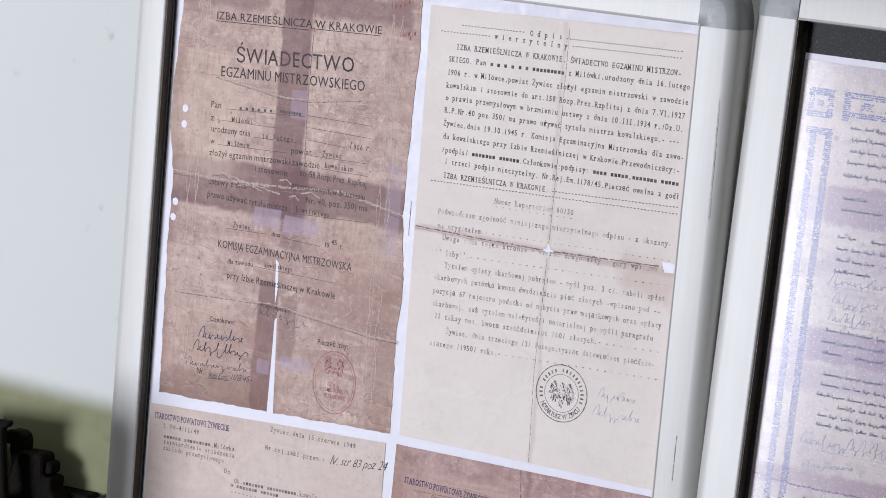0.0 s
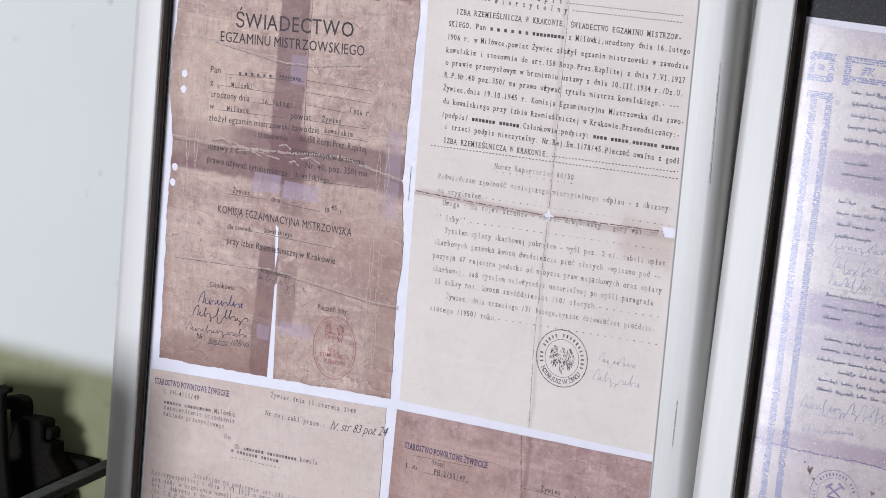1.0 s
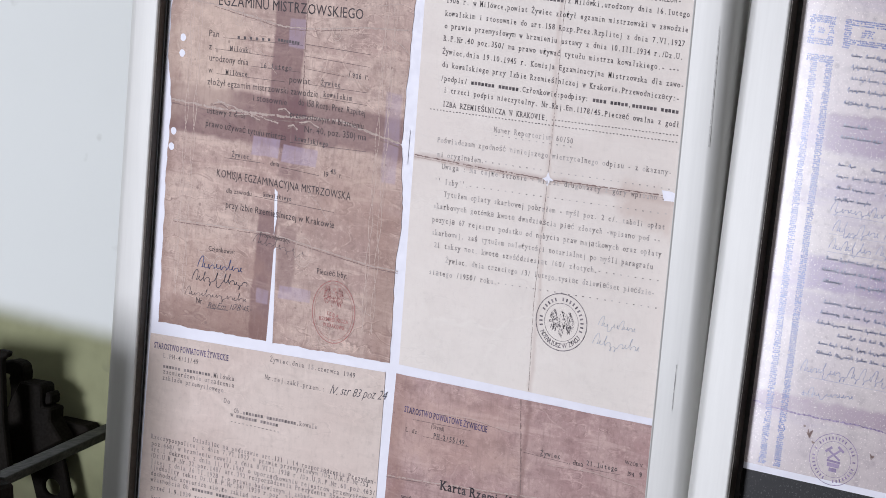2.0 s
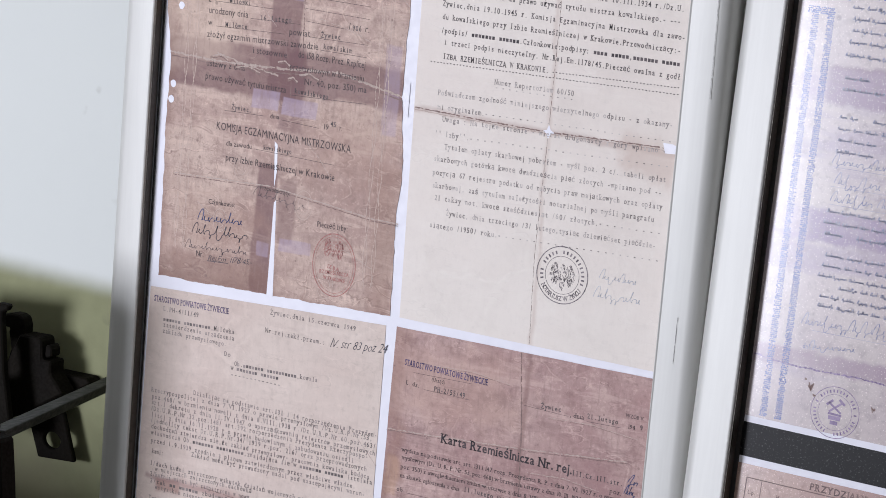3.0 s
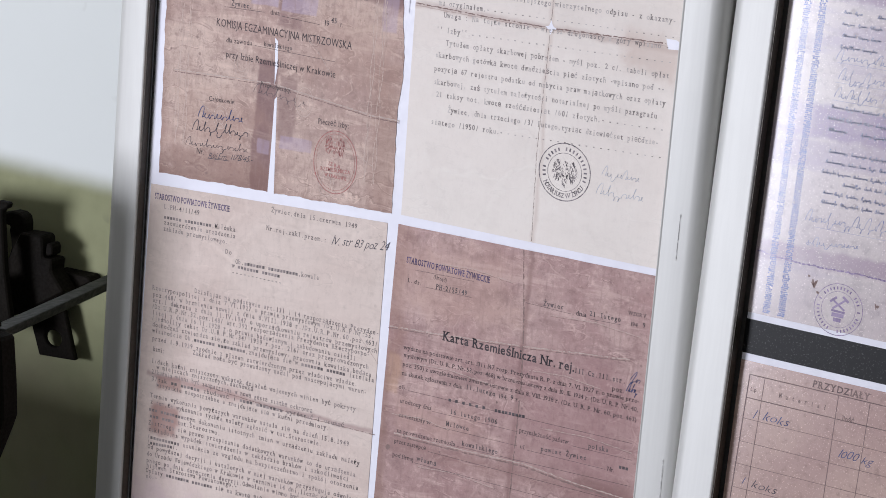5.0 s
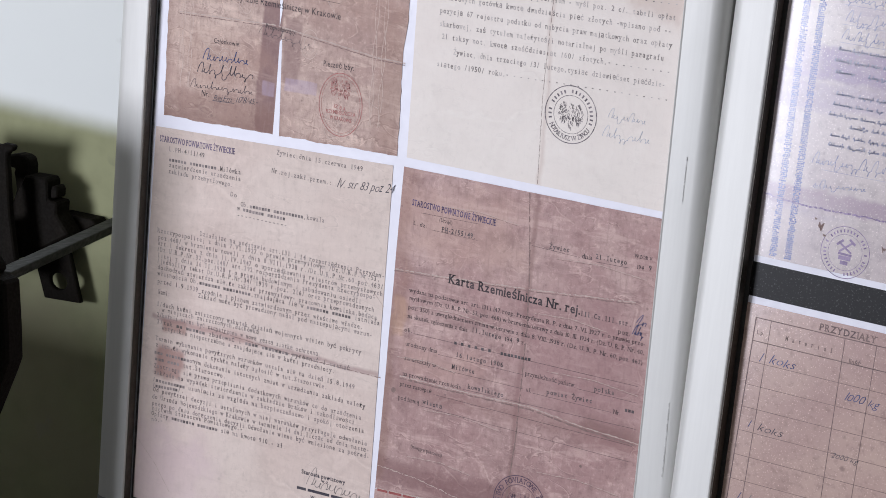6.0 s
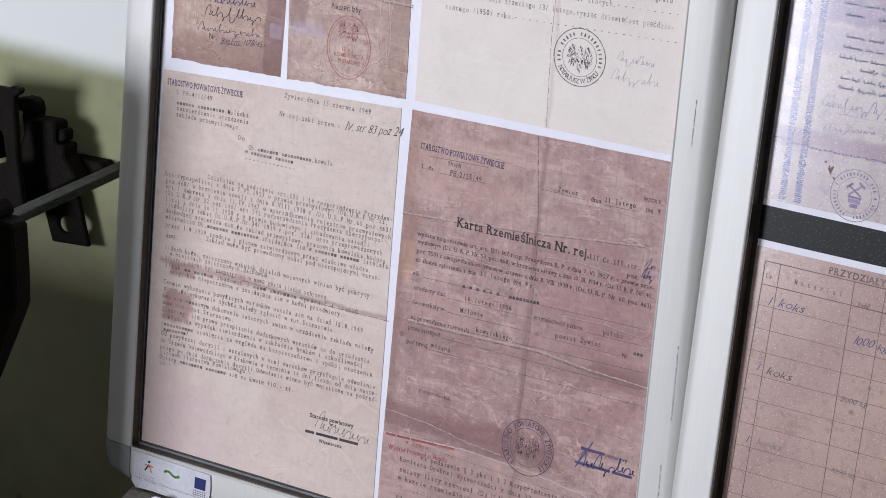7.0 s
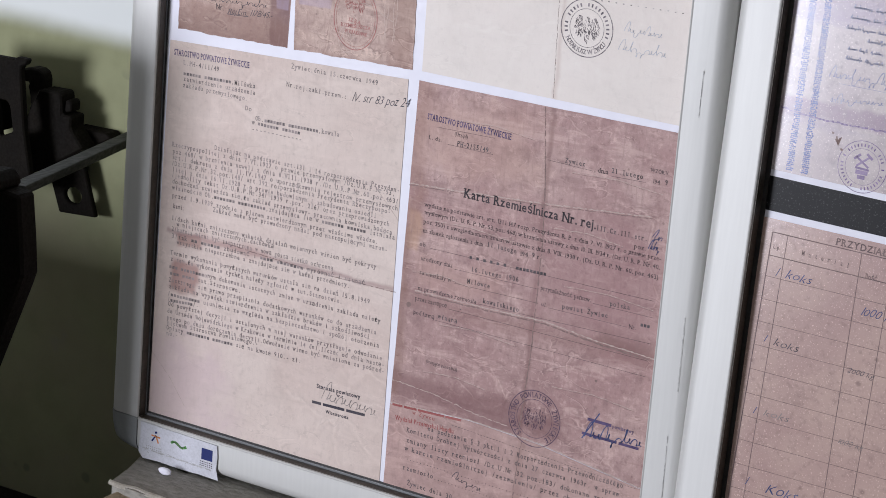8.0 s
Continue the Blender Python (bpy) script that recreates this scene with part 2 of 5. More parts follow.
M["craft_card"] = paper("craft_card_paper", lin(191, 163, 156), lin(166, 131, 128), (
    (311, 170, 1.6, 120, 1.4, 0.01, lin(126, 92, 88), 0.7), (305, 132, 100, 6, 5, 0, lin(128, 90, 84), 0.5),
    (213, 230, 7, 60, 6, 0, lin(140, 100, 84), 0.55), (214, 180, 5, 14, 2, 0, lin(190, 152, 124), 0.6),
    (270, 70, 70, 11, 7, 0, lin(118, 80, 80), 0.8), (260, 250, 45, 24, 14, 0, lin(186, 152, 138), 0.55), (355, 175, 45, 40, 22, 0, lin(152, 114, 114), 0.6), (250, 155, 34, 10, 8, 0, lin(192, 158, 146), 0.5), (209, 120, 3.5, 60, 3, 0, lin(126, 90, 76), 0.6), (380, 140, 22, 5, 4, 0, lin(112, 76, 70), 0.6)), 13.0, 0.5)
M["amendment_slip"] = paper("amendment_slip_paper", lin(190, 160, 152), lin(174, 142, 136), ((311, 30, 3, 40, 3, 0, lin(140, 108, 100), 0.5),), 12.0, 0.35)
# colours of worn folds; paired, they stand for a fold's light and shade
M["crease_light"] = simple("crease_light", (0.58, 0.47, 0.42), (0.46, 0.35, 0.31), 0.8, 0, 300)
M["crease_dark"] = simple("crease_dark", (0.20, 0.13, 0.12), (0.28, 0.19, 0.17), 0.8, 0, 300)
M["relief_line"] = simple("relief_line", (0.60, 0.47, 0.41), (0.52, 0.39, 0.34), 0.75, 0, 300, fleck=0.2)
DEED_BANDS = ((29, 495, 12, -0.02, lin(136, 112, 130), 0.9), (5, 494, 11, -0.02, lin(176, 158, 180), 0.35), (29, 408, 10, -0.02, lin(134, 114, 142), 0.9), (5, 408, 10, -0.02, lin(170, 152, 180), 0.4), (5, 325, 5.5, 0.0, lin(146, 120, 140), 0.7))
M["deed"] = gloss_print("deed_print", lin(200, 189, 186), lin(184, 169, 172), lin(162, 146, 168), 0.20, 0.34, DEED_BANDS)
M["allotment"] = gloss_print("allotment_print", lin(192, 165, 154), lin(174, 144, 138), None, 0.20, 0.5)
for key, c, f in (("type_ink", (0.035, 0.028, 0.032), (0.13, 0.105, 0.11)), ("faded_type", (0.15, 0.125, 0.125), (0.56, 0.51, 0.49)),
                  ("grey_type", (0.09, 0.075, 0.075), (0.33, 0.275, 0.265)), ("print_ink", (0.022, 0.016, 0.02), (0.065, 0.047, 0.052)),
                  ("violet_stamp", (0.035, 0.02, 0.08), (0.13, 0.09, 0.19)), ("violet_ring", (0.065, 0.035, 0.07), (0.14, 0.085, 0.12)),
                  ("red_stamp", (0.40, 0.13, 0.12), (0.46, 0.22, 0.20)), ("black_stamp", (0.085, 0.07, 0.085), (0.30, 0.26, 0.275)),
                  ("red_office_stamp", (0.26, 0.05, 0.05), (0.36, 0.12, 0.11)), ("pale_violet", (0.12, 0.07, 0.18), (0.30, 0.22, 0.36)), ("dark_stamp", (0.03, 0.025, 0.04), (0.08, 0.07, 0.08)), ("blue_pen", (0.025, 0.04, 0.13), (0.07, 0.10, 0.23)),
                  ("pale_blue_pen", (0.40, 0.44, 0.52), (0.60, 0.61, 0.66)), ("dark_pen", (0.03, 0.03, 0.045), (0.08, 0.07, 0.09)),
                  ("grey_pen", (0.16, 0.14, 0.14), (0.26, 0.23, 0.22)), ("blue_print", (0.03, 0.055, 0.24), (0.11, 0.15, 0.37)),
                  ("pale_blue_print", (0.19, 0.20, 0.33), (0.42, 0.40, 0.48)), ("table_print", (0.12, 0.08, 0.08), (0.22, 0.15, 0.14)),
                  ("green_print", (0.08, 0.28, 0.06), (0.2, 0.4, 0.15)), ("flag_blue", (0.006, 0.014, 0.10), (0.010, 0.022, 0.13)), ("orange_print", (0.6, 0.2, 0.05), (0.6, 0.25, 0.1))):
    filmed = key in ("blue_print", "pale_blue_print", "pale_violet")      # these lie under the glossy film
    M[key] = ink(key, c, f, 0.20 if filmed else 0.6, 0.34 if filmed else 0.3)


def painted_wall(name, level):
    """Limewash above, olive oil paint below, meeting in a soft brushed edge."""
    n = Nodes(name)
    xyz = n.add("ShaderNodeSeparateXYZ")
    n.link(n.co, xyz.inputs[0])
    big, mid = n.noise(2.5, 6), n.noise(40, 5)
    edge = n.math("ADD", xyz.outputs[2], n.math("MULTIPLY", n.math("SUBTRACT", n.noise(9, 4), 0.5), 0.012))
    white = n.mix(n.ramp(big, 0.3, 0.7), (0.69, 0.71, 0.685), (0.665, 0.685, 0.66))
    green = n.mix(n.ramp(mid, 0.3, 0.8), (0.255, 0.262, 0.150), (0.22, 0.222, 0.125))
    green = n.mix(n.ramp(n.noise(7, 5), 0.42, 0.66, 0, 0.6), green, (0.27, 0.245, 0.165))
    col = n.mix(n.ramp(edge, level - 0.013, level + 0.010, 1.0, 0.0), white, green)
    dirt = n.noise(28, 3)
    col = n.mix(n.ramp(dirt, 0.66, 0.76, 0, 0.40), col, (0.24, 0.23, 0.18))
    specks = n.add("ShaderNodeTexVoronoi", Scale=19.0)
    n.link(n.co, specks.inputs["Vector"])
    col = n.mix(n.math("MULTIPLY", n.ramp(n.math("ADD", specks.outputs["Distance"], n.math("MULTIPLY", mid, 0.22)), 0.17, 0.22, 0.55, 0.0), n.ramp(edge, level - 0.04, level - 0.02, 1.0, 0.0)), col, (0.13, 0.12, 0.08))
    n.bump(mid, 0.05, 0.001)
    return n.done(col, 0.85, 0, 0.3)


M["wall"] = painted_wall("painted_wall", 0.88 + 0.213)
M["iron"] = simple("forged_iron", (0.009, 0.007, 0.005), (0.006, 0.005, 0.004), 0.75, 0.0, 40, None, 0.10, 0.0005, spec=0.08)
M["bar_steel"] = simple("bar_steel", (0.024, 0.024, 0.020), (0.016, 0.016, 0.013), 0.65, 0.1, 40, (1, 0.2, 1), 0.3, 0.0008)
M["bench"] = simple("bench_board", (0.36, 0.34, 0.30), (0.23, 0.215, 0.185), 0.8, 0, 20, (0.6, 1.2, 1), 0.6, 0.002, fleck=0.8)
M["raw_edge"] = simple("raw_edge", (0.36, 0.28, 0.18), (0.24, 0.18, 0.11), 0.9, 0, 30, None, 0.6, 0.002)
M["flake"] = simple("flake", (0.72, 0.68, 0.60), (0.58, 0.53, 0.45), 0.85, 0, 60, None, 0.4, 0.001)
# limewash of the unseen walls and ceiling, darkened to cut bounced light
M["dim_wall"] = simple("darkened_limewash", (0.46, 0.46, 0.43), (0.36, 0.36, 0.33), 0.9, 0, 2, None, 0.1, 0.002)
M["floor"] = simple("concrete_floor", (0.22, 0.21, 0.20), (0.16, 0.155, 0.15), 0.85, 0, 3, None, 0.3, 0.002)
M["ceiling"] = simple("ceiling_lime", (0.42, 0.42, 0.40), (0.34, 0.34, 0.32), 0.9, 0, 3, None, 0.2, 0.002)


# ---- mesh helpers ----
def part(name, bm, material, parent=None, label=""):
    me = bpy.data.meshes.new(name)
    bm.to_mesh(me)
    bm.free()
    me.materials.append(M[material])
    ob = new(name, me)
    if parent:
        ob.parent = parent
    return tagged(ob, label)


def empty(name, m):
    ob = new(name)
    ob.empty_display_size = 0.05
    ob.matrix_world = m
    return ob


def box(bm, x0, x1, y0, y1, z0, z1, bevel=0.0):
    v = [bm.verts.new(p) for p in ((x0, y0, z0), (x1, y0, z0), (x1, y1, z0), (x0, y1, z0), (x0, y0, z1), (x1, y0, z1), (x1, y1, z1), (x0, y1, z1))]
    fs = [bm.faces.new([v[i] for i in f]) for f in ((3, 2, 1, 0), (4, 5, 6, 7), (0, 1, 5, 4), (1, 2, 6, 5), (2, 3, 7, 6), (3, 0, 4, 7))]
    if bevel:
        es = list({e for f in fs for e in f.edges})
        bmesh.ops.bevel(bm, geom=es, offset=bevel, segments=2, affect="EDGES", profile=0.6)
    return bm


def prism(outline, y0, y1, bevel=0.0, hole=()):
    """A plate cut to an outline of (x, z) in metres, from y0 to y1, with an optional hole."""
    bm = bmesh.new()
    rings = []
    for y in (y0, y1):
        for loop in (outline, hole):
            if loop:
                vs = [bm.verts.new((x, y, z)) for x, z in loop]
                es = [bm.edges.new((vs[i], vs[(i + 1) % len(vs)])) for i in range(len(vs))]
                rings.append((vs, es))
    step = 2 if hole else 1
    for k in (0, step):
        bmesh.ops.triangle_fill(bm, use_beauty=True, edges=[e for _, es in rings[k:k + step] for e in es])
    for k in range(step):
        a, b = rings[k][0], rings[k + step][0]
        for i in range(len(a)):
            j = (i + 1) % len(a)
            bm.faces.new((a[i], a[j], b[j], b[i]))
    bmesh.ops.recalc_face_normals(bm, faces=bm.faces[:])
    if bevel:
        sharp = [e for e in bm.edges if len(e.link_faces) == 2 and e.calc_face_angle(0) > 0.6]
        bmesh.ops.bevel(bm, geom=sharp, offset=bevel, segments=1, affect="EDGES")
    return bm


def sheet(outline, y, thick=0.00025):
    """A thin print with an uneven outline, its face at y."""
    return prism(outline, y, y + thick)


def rough_outline(corners, step, jag, rng, nicks=()):
    """The outline through corners (mm), with small tears; metres."""
    pts = []
    for k, (a, b) in enumerate(zip(corners, corners[1:] + corners[:1])):
        a, b = Vector(a), Vector(b)
        n = max(1, round((b - a).length / step))
        side = Vector((-(b - a).y, (b - a).x)).normalized()
        drift = 0.0
        for i in range(n):
            drift = 0.7 * drift + rng.uniform(-1, 1) * jag[k]
            p = a + (b - a) * (i / n) + side * (drift if i else 0)
            pts.append((p.x / 1000, p.y / 1000))
    return pts


# ---- writing ----
GLYPHS, SHEETS = {}, {}
font_curve = bpy.data.curves.new("letters", "FONT")
font_curve.resolution_u = 2
font_object = new("letters", font_curve)


WEIGHTS = (0.0, 0.012, 0.026, -0.012, 0.0, 0.020)      # plain, struck, heavy, penned, serif, heavy serif
FOOTED, HEADED = set("AFHIKMNPRTXYŁfhiklłmnńrpqy147"), set("BDEFHIKLŁMNPRUVWXYbdhkliłjnmrpuvwyńź")


def serifs(ch, vs, fs):
    """Short cross strokes at the flat ends of the stems."""
    low, high = min(v[1] for v in vs), max(v[1] for v in vs)
    levels = [(low, 1)] if ch in FOOTED else []
    if ch in HEADED and ch not in "ijńŻź":
        levels.append((high, -1))
    for level, way in levels:
        xs = sorted(v[0] for v in vs if abs(v[1] - level) < 0.012)
        runs = []
        for x in xs:
            if runs and x - runs[-1][1] < 0.20:
                runs[-1][1] = x
            else:
                runs.append([x, x])
        for x0, x1 in runs:
            if 0.03 < x1 - x0 < 0.24:
                k = len(vs)
                vs.extend(((x0 - 0.085, level), (x1 + 0.085, level), (x1 + 0.085, level + way * 0.06), (x0 - 0.085, level + way * 0.06)))
                fs.append((k, k + 1, k + 2, k + 3))


def glyph(ch, bold):
    """Vertices, faces, right and left end of a letter of size 1 of the built-in font."""
    if (ch, bold) not in GLYPHS:
        font_curve.body, font_curve.offset = ch, WEIGHTS[bold]
        bpy.context.view_layer.update()
        ev = font_object.evaluated_get(bpy.context.evaluated_depsgraph_get())
        me = ev.to_mesh()
        vs, fs = [tuple(v.co[:2]) for v in me.vertices], [tuple(p.vertices) for p in me.polygons]
        ev.to_mesh_clear()
        ends = (max((v[0] for v in vs), default=0.3), min((v[0] for v in vs), default=0.0))
        if vs and bold in (1, 4, 5):
            serifs(ch, vs, fs)
        GLYPHS[ch, bold] = (vs, fs, *ends)
    return GLYPHS[ch, bold]


def begin(name):
    global writing
    writing = SHEETS.setdefault(name, {})


PIECE = [0, 0]        # number of the piece being written, and how many calls hold it open


def open_piece():
    PIECE[0] += PIECE[1] == 0
    PIECE[1] += 1


def close_piece():
    PIECE[1] -= 1


def own_piece(fn):
    """Each call of fn makes a piece of its own, unless one is open."""
    def run(*args):
        open_piece()
        fn(*args)
        close_piece()
    return run


def put(key, vs, fs):
    allv, allf = writing.setdefault((key, PIECE[0]), ([], []))
    k = len(allv)
    allv.extend(vs)
    allf.extend(tuple(i + k for i in f) for f in fs)


def quad(key, a, b, w):
    """A straight stroke from a to b of width w (mm)."""
    a, b = Vector(a), Vector(b)
    s = Vector((-(b - a).y, (b - a).x)).normalized() * w / 2
    put(key, [tuple(p) for p in (a - s, b - s, b + s, a + s)], [(0, 1, 2, 3)])


BAR = (0.12, 0.86, 0.0, 0.50)      # a stroke that stands for a letter that is not spelt out
jitter = random.Random(5)


def frame_of(x0, z0, x1, z1):
    u = Vector((x1 - x0, z1 - z0))
    return Vector((x0, z0)), u.normalized(), u.length


@own_piece
def typed(key, text, x0, z0, x1, z1, h):
    """Typewriting: every letter in its own cell, struck a little unevenly."""
    o, u, length = frame_of(x0, z0, x1, z1)
    s = Vector((-u.y, u.x))
    pitch, size = length / max(1, len(text)), (1.16 if h <= 3.0 else 1.0) * h / 0.682
    for i, ch in enumerate(text):
        if ch == " ":
            continue
        at = o + u * pitch * (i + jitter.uniform(-0.05, 0.05)) + s * jitter.uniform(-0.13, 0.13)
        if ch == "#":
            vs, fs = [(BAR[0], 0.02), (BAR[1], 0.02), (BAR[1], 0.44), (BAR[0], 0.44)], [(0, 1, 2, 3)]
            sx, off = pitch, 0
        else:
            vs, fs, wide, left = glyph(ch, 1)
            sx = pitch / max(0.62, wide * 1.12) if ch not in ".,:-'" else pitch / 0.62
            off = (pitch - (wide + left) * sx) / 2
        put(key, [tuple(at + u * (x * sx + off) + s * (y * size)) for x, y in vs], fs)


@own_piece
def printed(key, text, x0, z0, x1, z1, h, bold=0):
    """Type set from a case, drawn out to reach from end to end."""
    o, u, length = frame_of(x0, z0, x1, z1)
    s = Vector((-u.y, u.x))
    size = h / 0.682
    places, x = [], 0.0
    for ch in text:
        if ch == " ":
            x += 0.28
            continue
        w = 0.5 if ch == "#" else glyph(ch, bold)[2]
        places.append((ch, x))
        x += w + 0.07
    natural = max(x - 0.07, 0.1)
    gx = min(length / natural, size)                       # letters keep their width; what is left over spaces them out
    spread = (length - gx * natural) / natural
    for k, (ch, px) in enumerate(places):
        at = o + u * px * (gx + spread)
        if ch == "#":
            if k and places[k - 1][0] == "#" and px - places[k - 1][1] < 0.6:
                continue
            end = k
            while end + 1 < len(places) and places[end + 1][0] == "#" and places[end + 1][1] - places[end][1] < 0.6:
                end += 1
            w = (places[end][1] - px + 0.52) * (gx + spread) / gx
            vs, fs = [(0, 0), (w, 0), (w, 0.4), (0, 0.4)], [(0, 1, 2, 3)]
        else:
            vs, fs = glyph(ch, bold)[:2]
        put(key, [tuple(at + u * vx * gx + s * vy * size) for vx, vy in vs], fs)


@own_piece
def penned(key, text, x0, z0, x1, z1, h):
    """Handwriting that can be read: slanted, uneven letters."""
    o, u, length = frame_of(x0, z0, x1, z1)
    s = Vector((-u.y, u.x))
    size, x, places = h / 0.682, 0.0, []
    for ch in text:
        places.append((ch, x))
        x += 0.3 if ch == " " else glyph(ch, 3)[2] + 0.02
    sx = length / x
    for ch, px in places:
        if ch != " ":
            k, lift = size * jitter.uniform(0.88, 1.12), jitter.uniform(-0.05, 0.05) * h
            vs, fs = glyph(ch, 3)[:2]
            put(key, [tuple(o + u * ((px + vx) * sx + 0.45 * vy * k) + s * (vy * k + lift)) for vx, vy in vs], fs)


@own_piece
def rule(key, x0, z0, x1, z1, w, dash=0):
    o, u, length = frame_of(x0, z0, x1, z1)
    step = dash or 9.0
    n = max(1, round(length / step))
    for i in range(n):
        a, b = o + u * length * i / n, o + u * length * (i + (0.6 if dash else 1.0)) / n
        quad(key, a, b, w)


def stroke(key, pts, w):
    for a, b in zip(pts, pts[1:]):
        if (Vector(b) - Vector(a)).length > 0.01:
            quad(key, a, Vector(b) + (Vector(b) - Vector(a)).normalized() * w * 0.3, w * jitter.uniform(0.7, 1.2))


@own_piece
def scrawl(key, x0, z0, x1, z1, h, seed, w=0.45, loops=7):
    """Handwriting that cannot be read: a run of uneven slanted loops."""
    rng = random.Random(seed)
    loops, w = round(loops * 1.9), w * 0.95
    o, u, length = frame_of(x0, z0, x1, z1)
    s = Vector((-u.y, u.x))
    pts, n = [], loops * 9
    tall = [rng.choice((0.30, 0.34, 0.40, 0.32, 0.38, 0.95, -0.45)) for _ in range(loops + 1)]
    tall[0] = 1.0
    for i in range(n + 1):
        f = i / 9
        k = min(int(f), loops)
        a = 2 * math.pi * (f - k)
        up = tall[k] * (1 - math.cos(a)) / 2
        fwd = (f + 0.28 * math.sin(a) * (1 if k % 3 else -1)) / loops
        pts.append(o + u * (length * fwd + up * h * 0.35) + s * (up * h + 0.04 * h * math.sin(f * 1.7)))
    stroke(key, pts, w)


@own_piece
def ring(key, cx, cz, r, w, sx=1.0):
    pts = [Vector((cx + sx * r * math.cos(a), cz + r * math.sin(a))) for a in (2 * math.pi * i / 56 for i in range(57))]
    stroke(key, pts, w)


@own_piece
def around(key, text, cx, cz, r, h, a0, a1, sx=1.0):
    """Letters set round a ring, from angle a0 to a1; read from inside when the angle grows."""
    size = h / 0.682
    for i, ch in enumerate(text):
        if ch == " ":
            continue
        a = radians(a0 + (a1 - a0) * (i + 0.5) / len(text))
        out = Vector((math.cos(a), math.sin(a)))
        if a1 > a0:
            up, u, rad = -out, Vector((-out.y, out.x)), r
        else:
            up, u, rad = out, Vector((out.y, -out.x)), r
        vs, fs, wide = ([(0.02, 0.08), (0.30, 0.08), (0.30, 0.56), (0.02, 0.56)], [(0, 1, 2, 3)], 0.4) if ch == "#" else glyph(ch, 1)[:3]
        o = Vector((cx, cz)) + out * rad
        put(key, [tuple(o + u * (x - wide / 2) * size * 0.8 + up * y * size) for x, y in vs], fs)


def emblem(key, cx, cz, r):
    """A plain worn crest: two side fields and a body of short uneven strokes."""
    r2 = random.Random(int(cx * 7 + cz))
    for _ in range(230):
        side = r2.choice((-1, -1, 1, 1, 0))
        a, k = r2.uniform(0, 2 * math.pi), math.sqrt(r2.random())
        px = cx + side * r * 0.55 + k * math.cos(a) * r * (0.36 if side else 0.24)
        pz = cz + (0.10 * r if side else -0.05 * r) + k * math.sin(a) * r * (0.72 if side else 0.9)
        quad(key, (px, pz), (px + r2.uniform(0.02, 0.1) * r * (side or 1), pz - r2.uniform(0.05, 0.2) * r), r * r2.uniform(0.02, 0.045))


INKED = {"type_ink": "typewriting", "faded_type": "faded_typewriting", "grey_type": "typewriting", "print_ink": "printed_lettering", "violet_stamp": "violet_stamp",
         "violet_ring": "round_stamp", "pale_violet": "round_stamp", "red_stamp": "red_stamp", "red_office_stamp": "red_stamp", "black_stamp": "round_stamp", "dark_stamp": "name_stamp", "blue_pen": "blue_handwriting",
         "pale_blue_pen": "blue_handwriting", "dark_pen": "handwriting", "grey_pen": "signature", "blue_print": "blue_border", "pale_blue_print": "faded_lettering", "table_print": "ruled_line",
         "white_sheet": "punched_hole", "crease_light": "paper_crease", "crease_dark": "fold_line", "relief_line": "relief_pattern", "scuff": "scuff_mark",
         "green_print": "green_wave", "flag_blue": "blue_flag", "orange_print": "orange_mark"}


def flush(name, parent, y, lift=lambda x: 0.0):
    """Links the writing of a sheet as one mesh for each ink, a hair above the sheet."""
    for k, ((key, _), (vs, fs)) in enumerate(SHEETS[name].items()):
        me = bpy.data.meshes.new(INKED[key])
        yy = y - 0.00004 - 0.0000015 * (k % 60)
        me.from_pydata([(a / 1000, yy - lift(a / 1000), b / 1000) for a, b in vs], [], fs)
        me.materials.append(M[key])
        ob = new(INKED[key], me)
        ob.parent = parent


@own_piece
def crease(key, pts, w, rng, wander=0.8):
    """A worn fold through the given places: a broken ragged line."""
    for a, b in zip(pts, pts[1:]):
        a, b = Vector(a), Vector(b)
        n = max(2, round((b - a).length / 1.3))
        last = a
        for i in range(1, n + 1):
            p = a + (b - a) * i / n + Vector((rng.uniform(-1, 1), rng.uniform(-1, 1))) * wander * 0.5 * (0 if i == n else 1)
            if rng.random() < 0.95:
                quad(key, last, p, w * rng.uniform(0.4, 1.5))
            last = p


# ---- the room ----
def block(name, x0, x1, y0, y1, z0, z1, material, label, category, bevel=0.0):
    return tagged(part(name, box(bmesh.new(), x0, x1, y0, y1, z0, z1, bevel), material), label, category, kind="structure")


WALL_Y, DADO = 0.19, BASE + 0.198
block("floor", -2.6, 2.6, -2.8, 0.45, -0.12, 0.0, "floor", "grey worn concrete floor of the smithy", "floor")
block("ceiling", -2.6, 2.6, -2.8, 0.45, 2.6, 2.7, "ceiling", "plain smoke-dulled limewashed ceiling", "ceiling")
block("wall_back", -2.6, 2.6, WALL_Y, WALL_Y + 0.2, 0.0, 2.6, "wall", "white limewashed wall with an olive dado", "wall")
block("wall_left", -2.8, -2.6, -2.8, 0.45, 0.0, 2.6, "dim_wall", "smoke-dulled limewashed side wall", "wall")
block("wall_right", 2.6, 2.8, -2.8, 0.45, 0.0, 2.6, "dim_wall", "smoke-dulled limewashed side wall", "wall")
front = bmesh.new()
for x0, x1, z0, z1 in ((-2.6, -1.47, 0, 2.6), (-0.63, 2.6, 0, 2.6), (-1.47, -0.63, 0, 0.72), (-1.47, -0.63, 1.56, 2.6)):
    box(front, x0, x1, -2.8, -2.6, z0, z1)
tagged(part("wall_front", front, "dim_wall"), "smoke-dulled limewashed wall with a window opening", "wall", kind="structure")


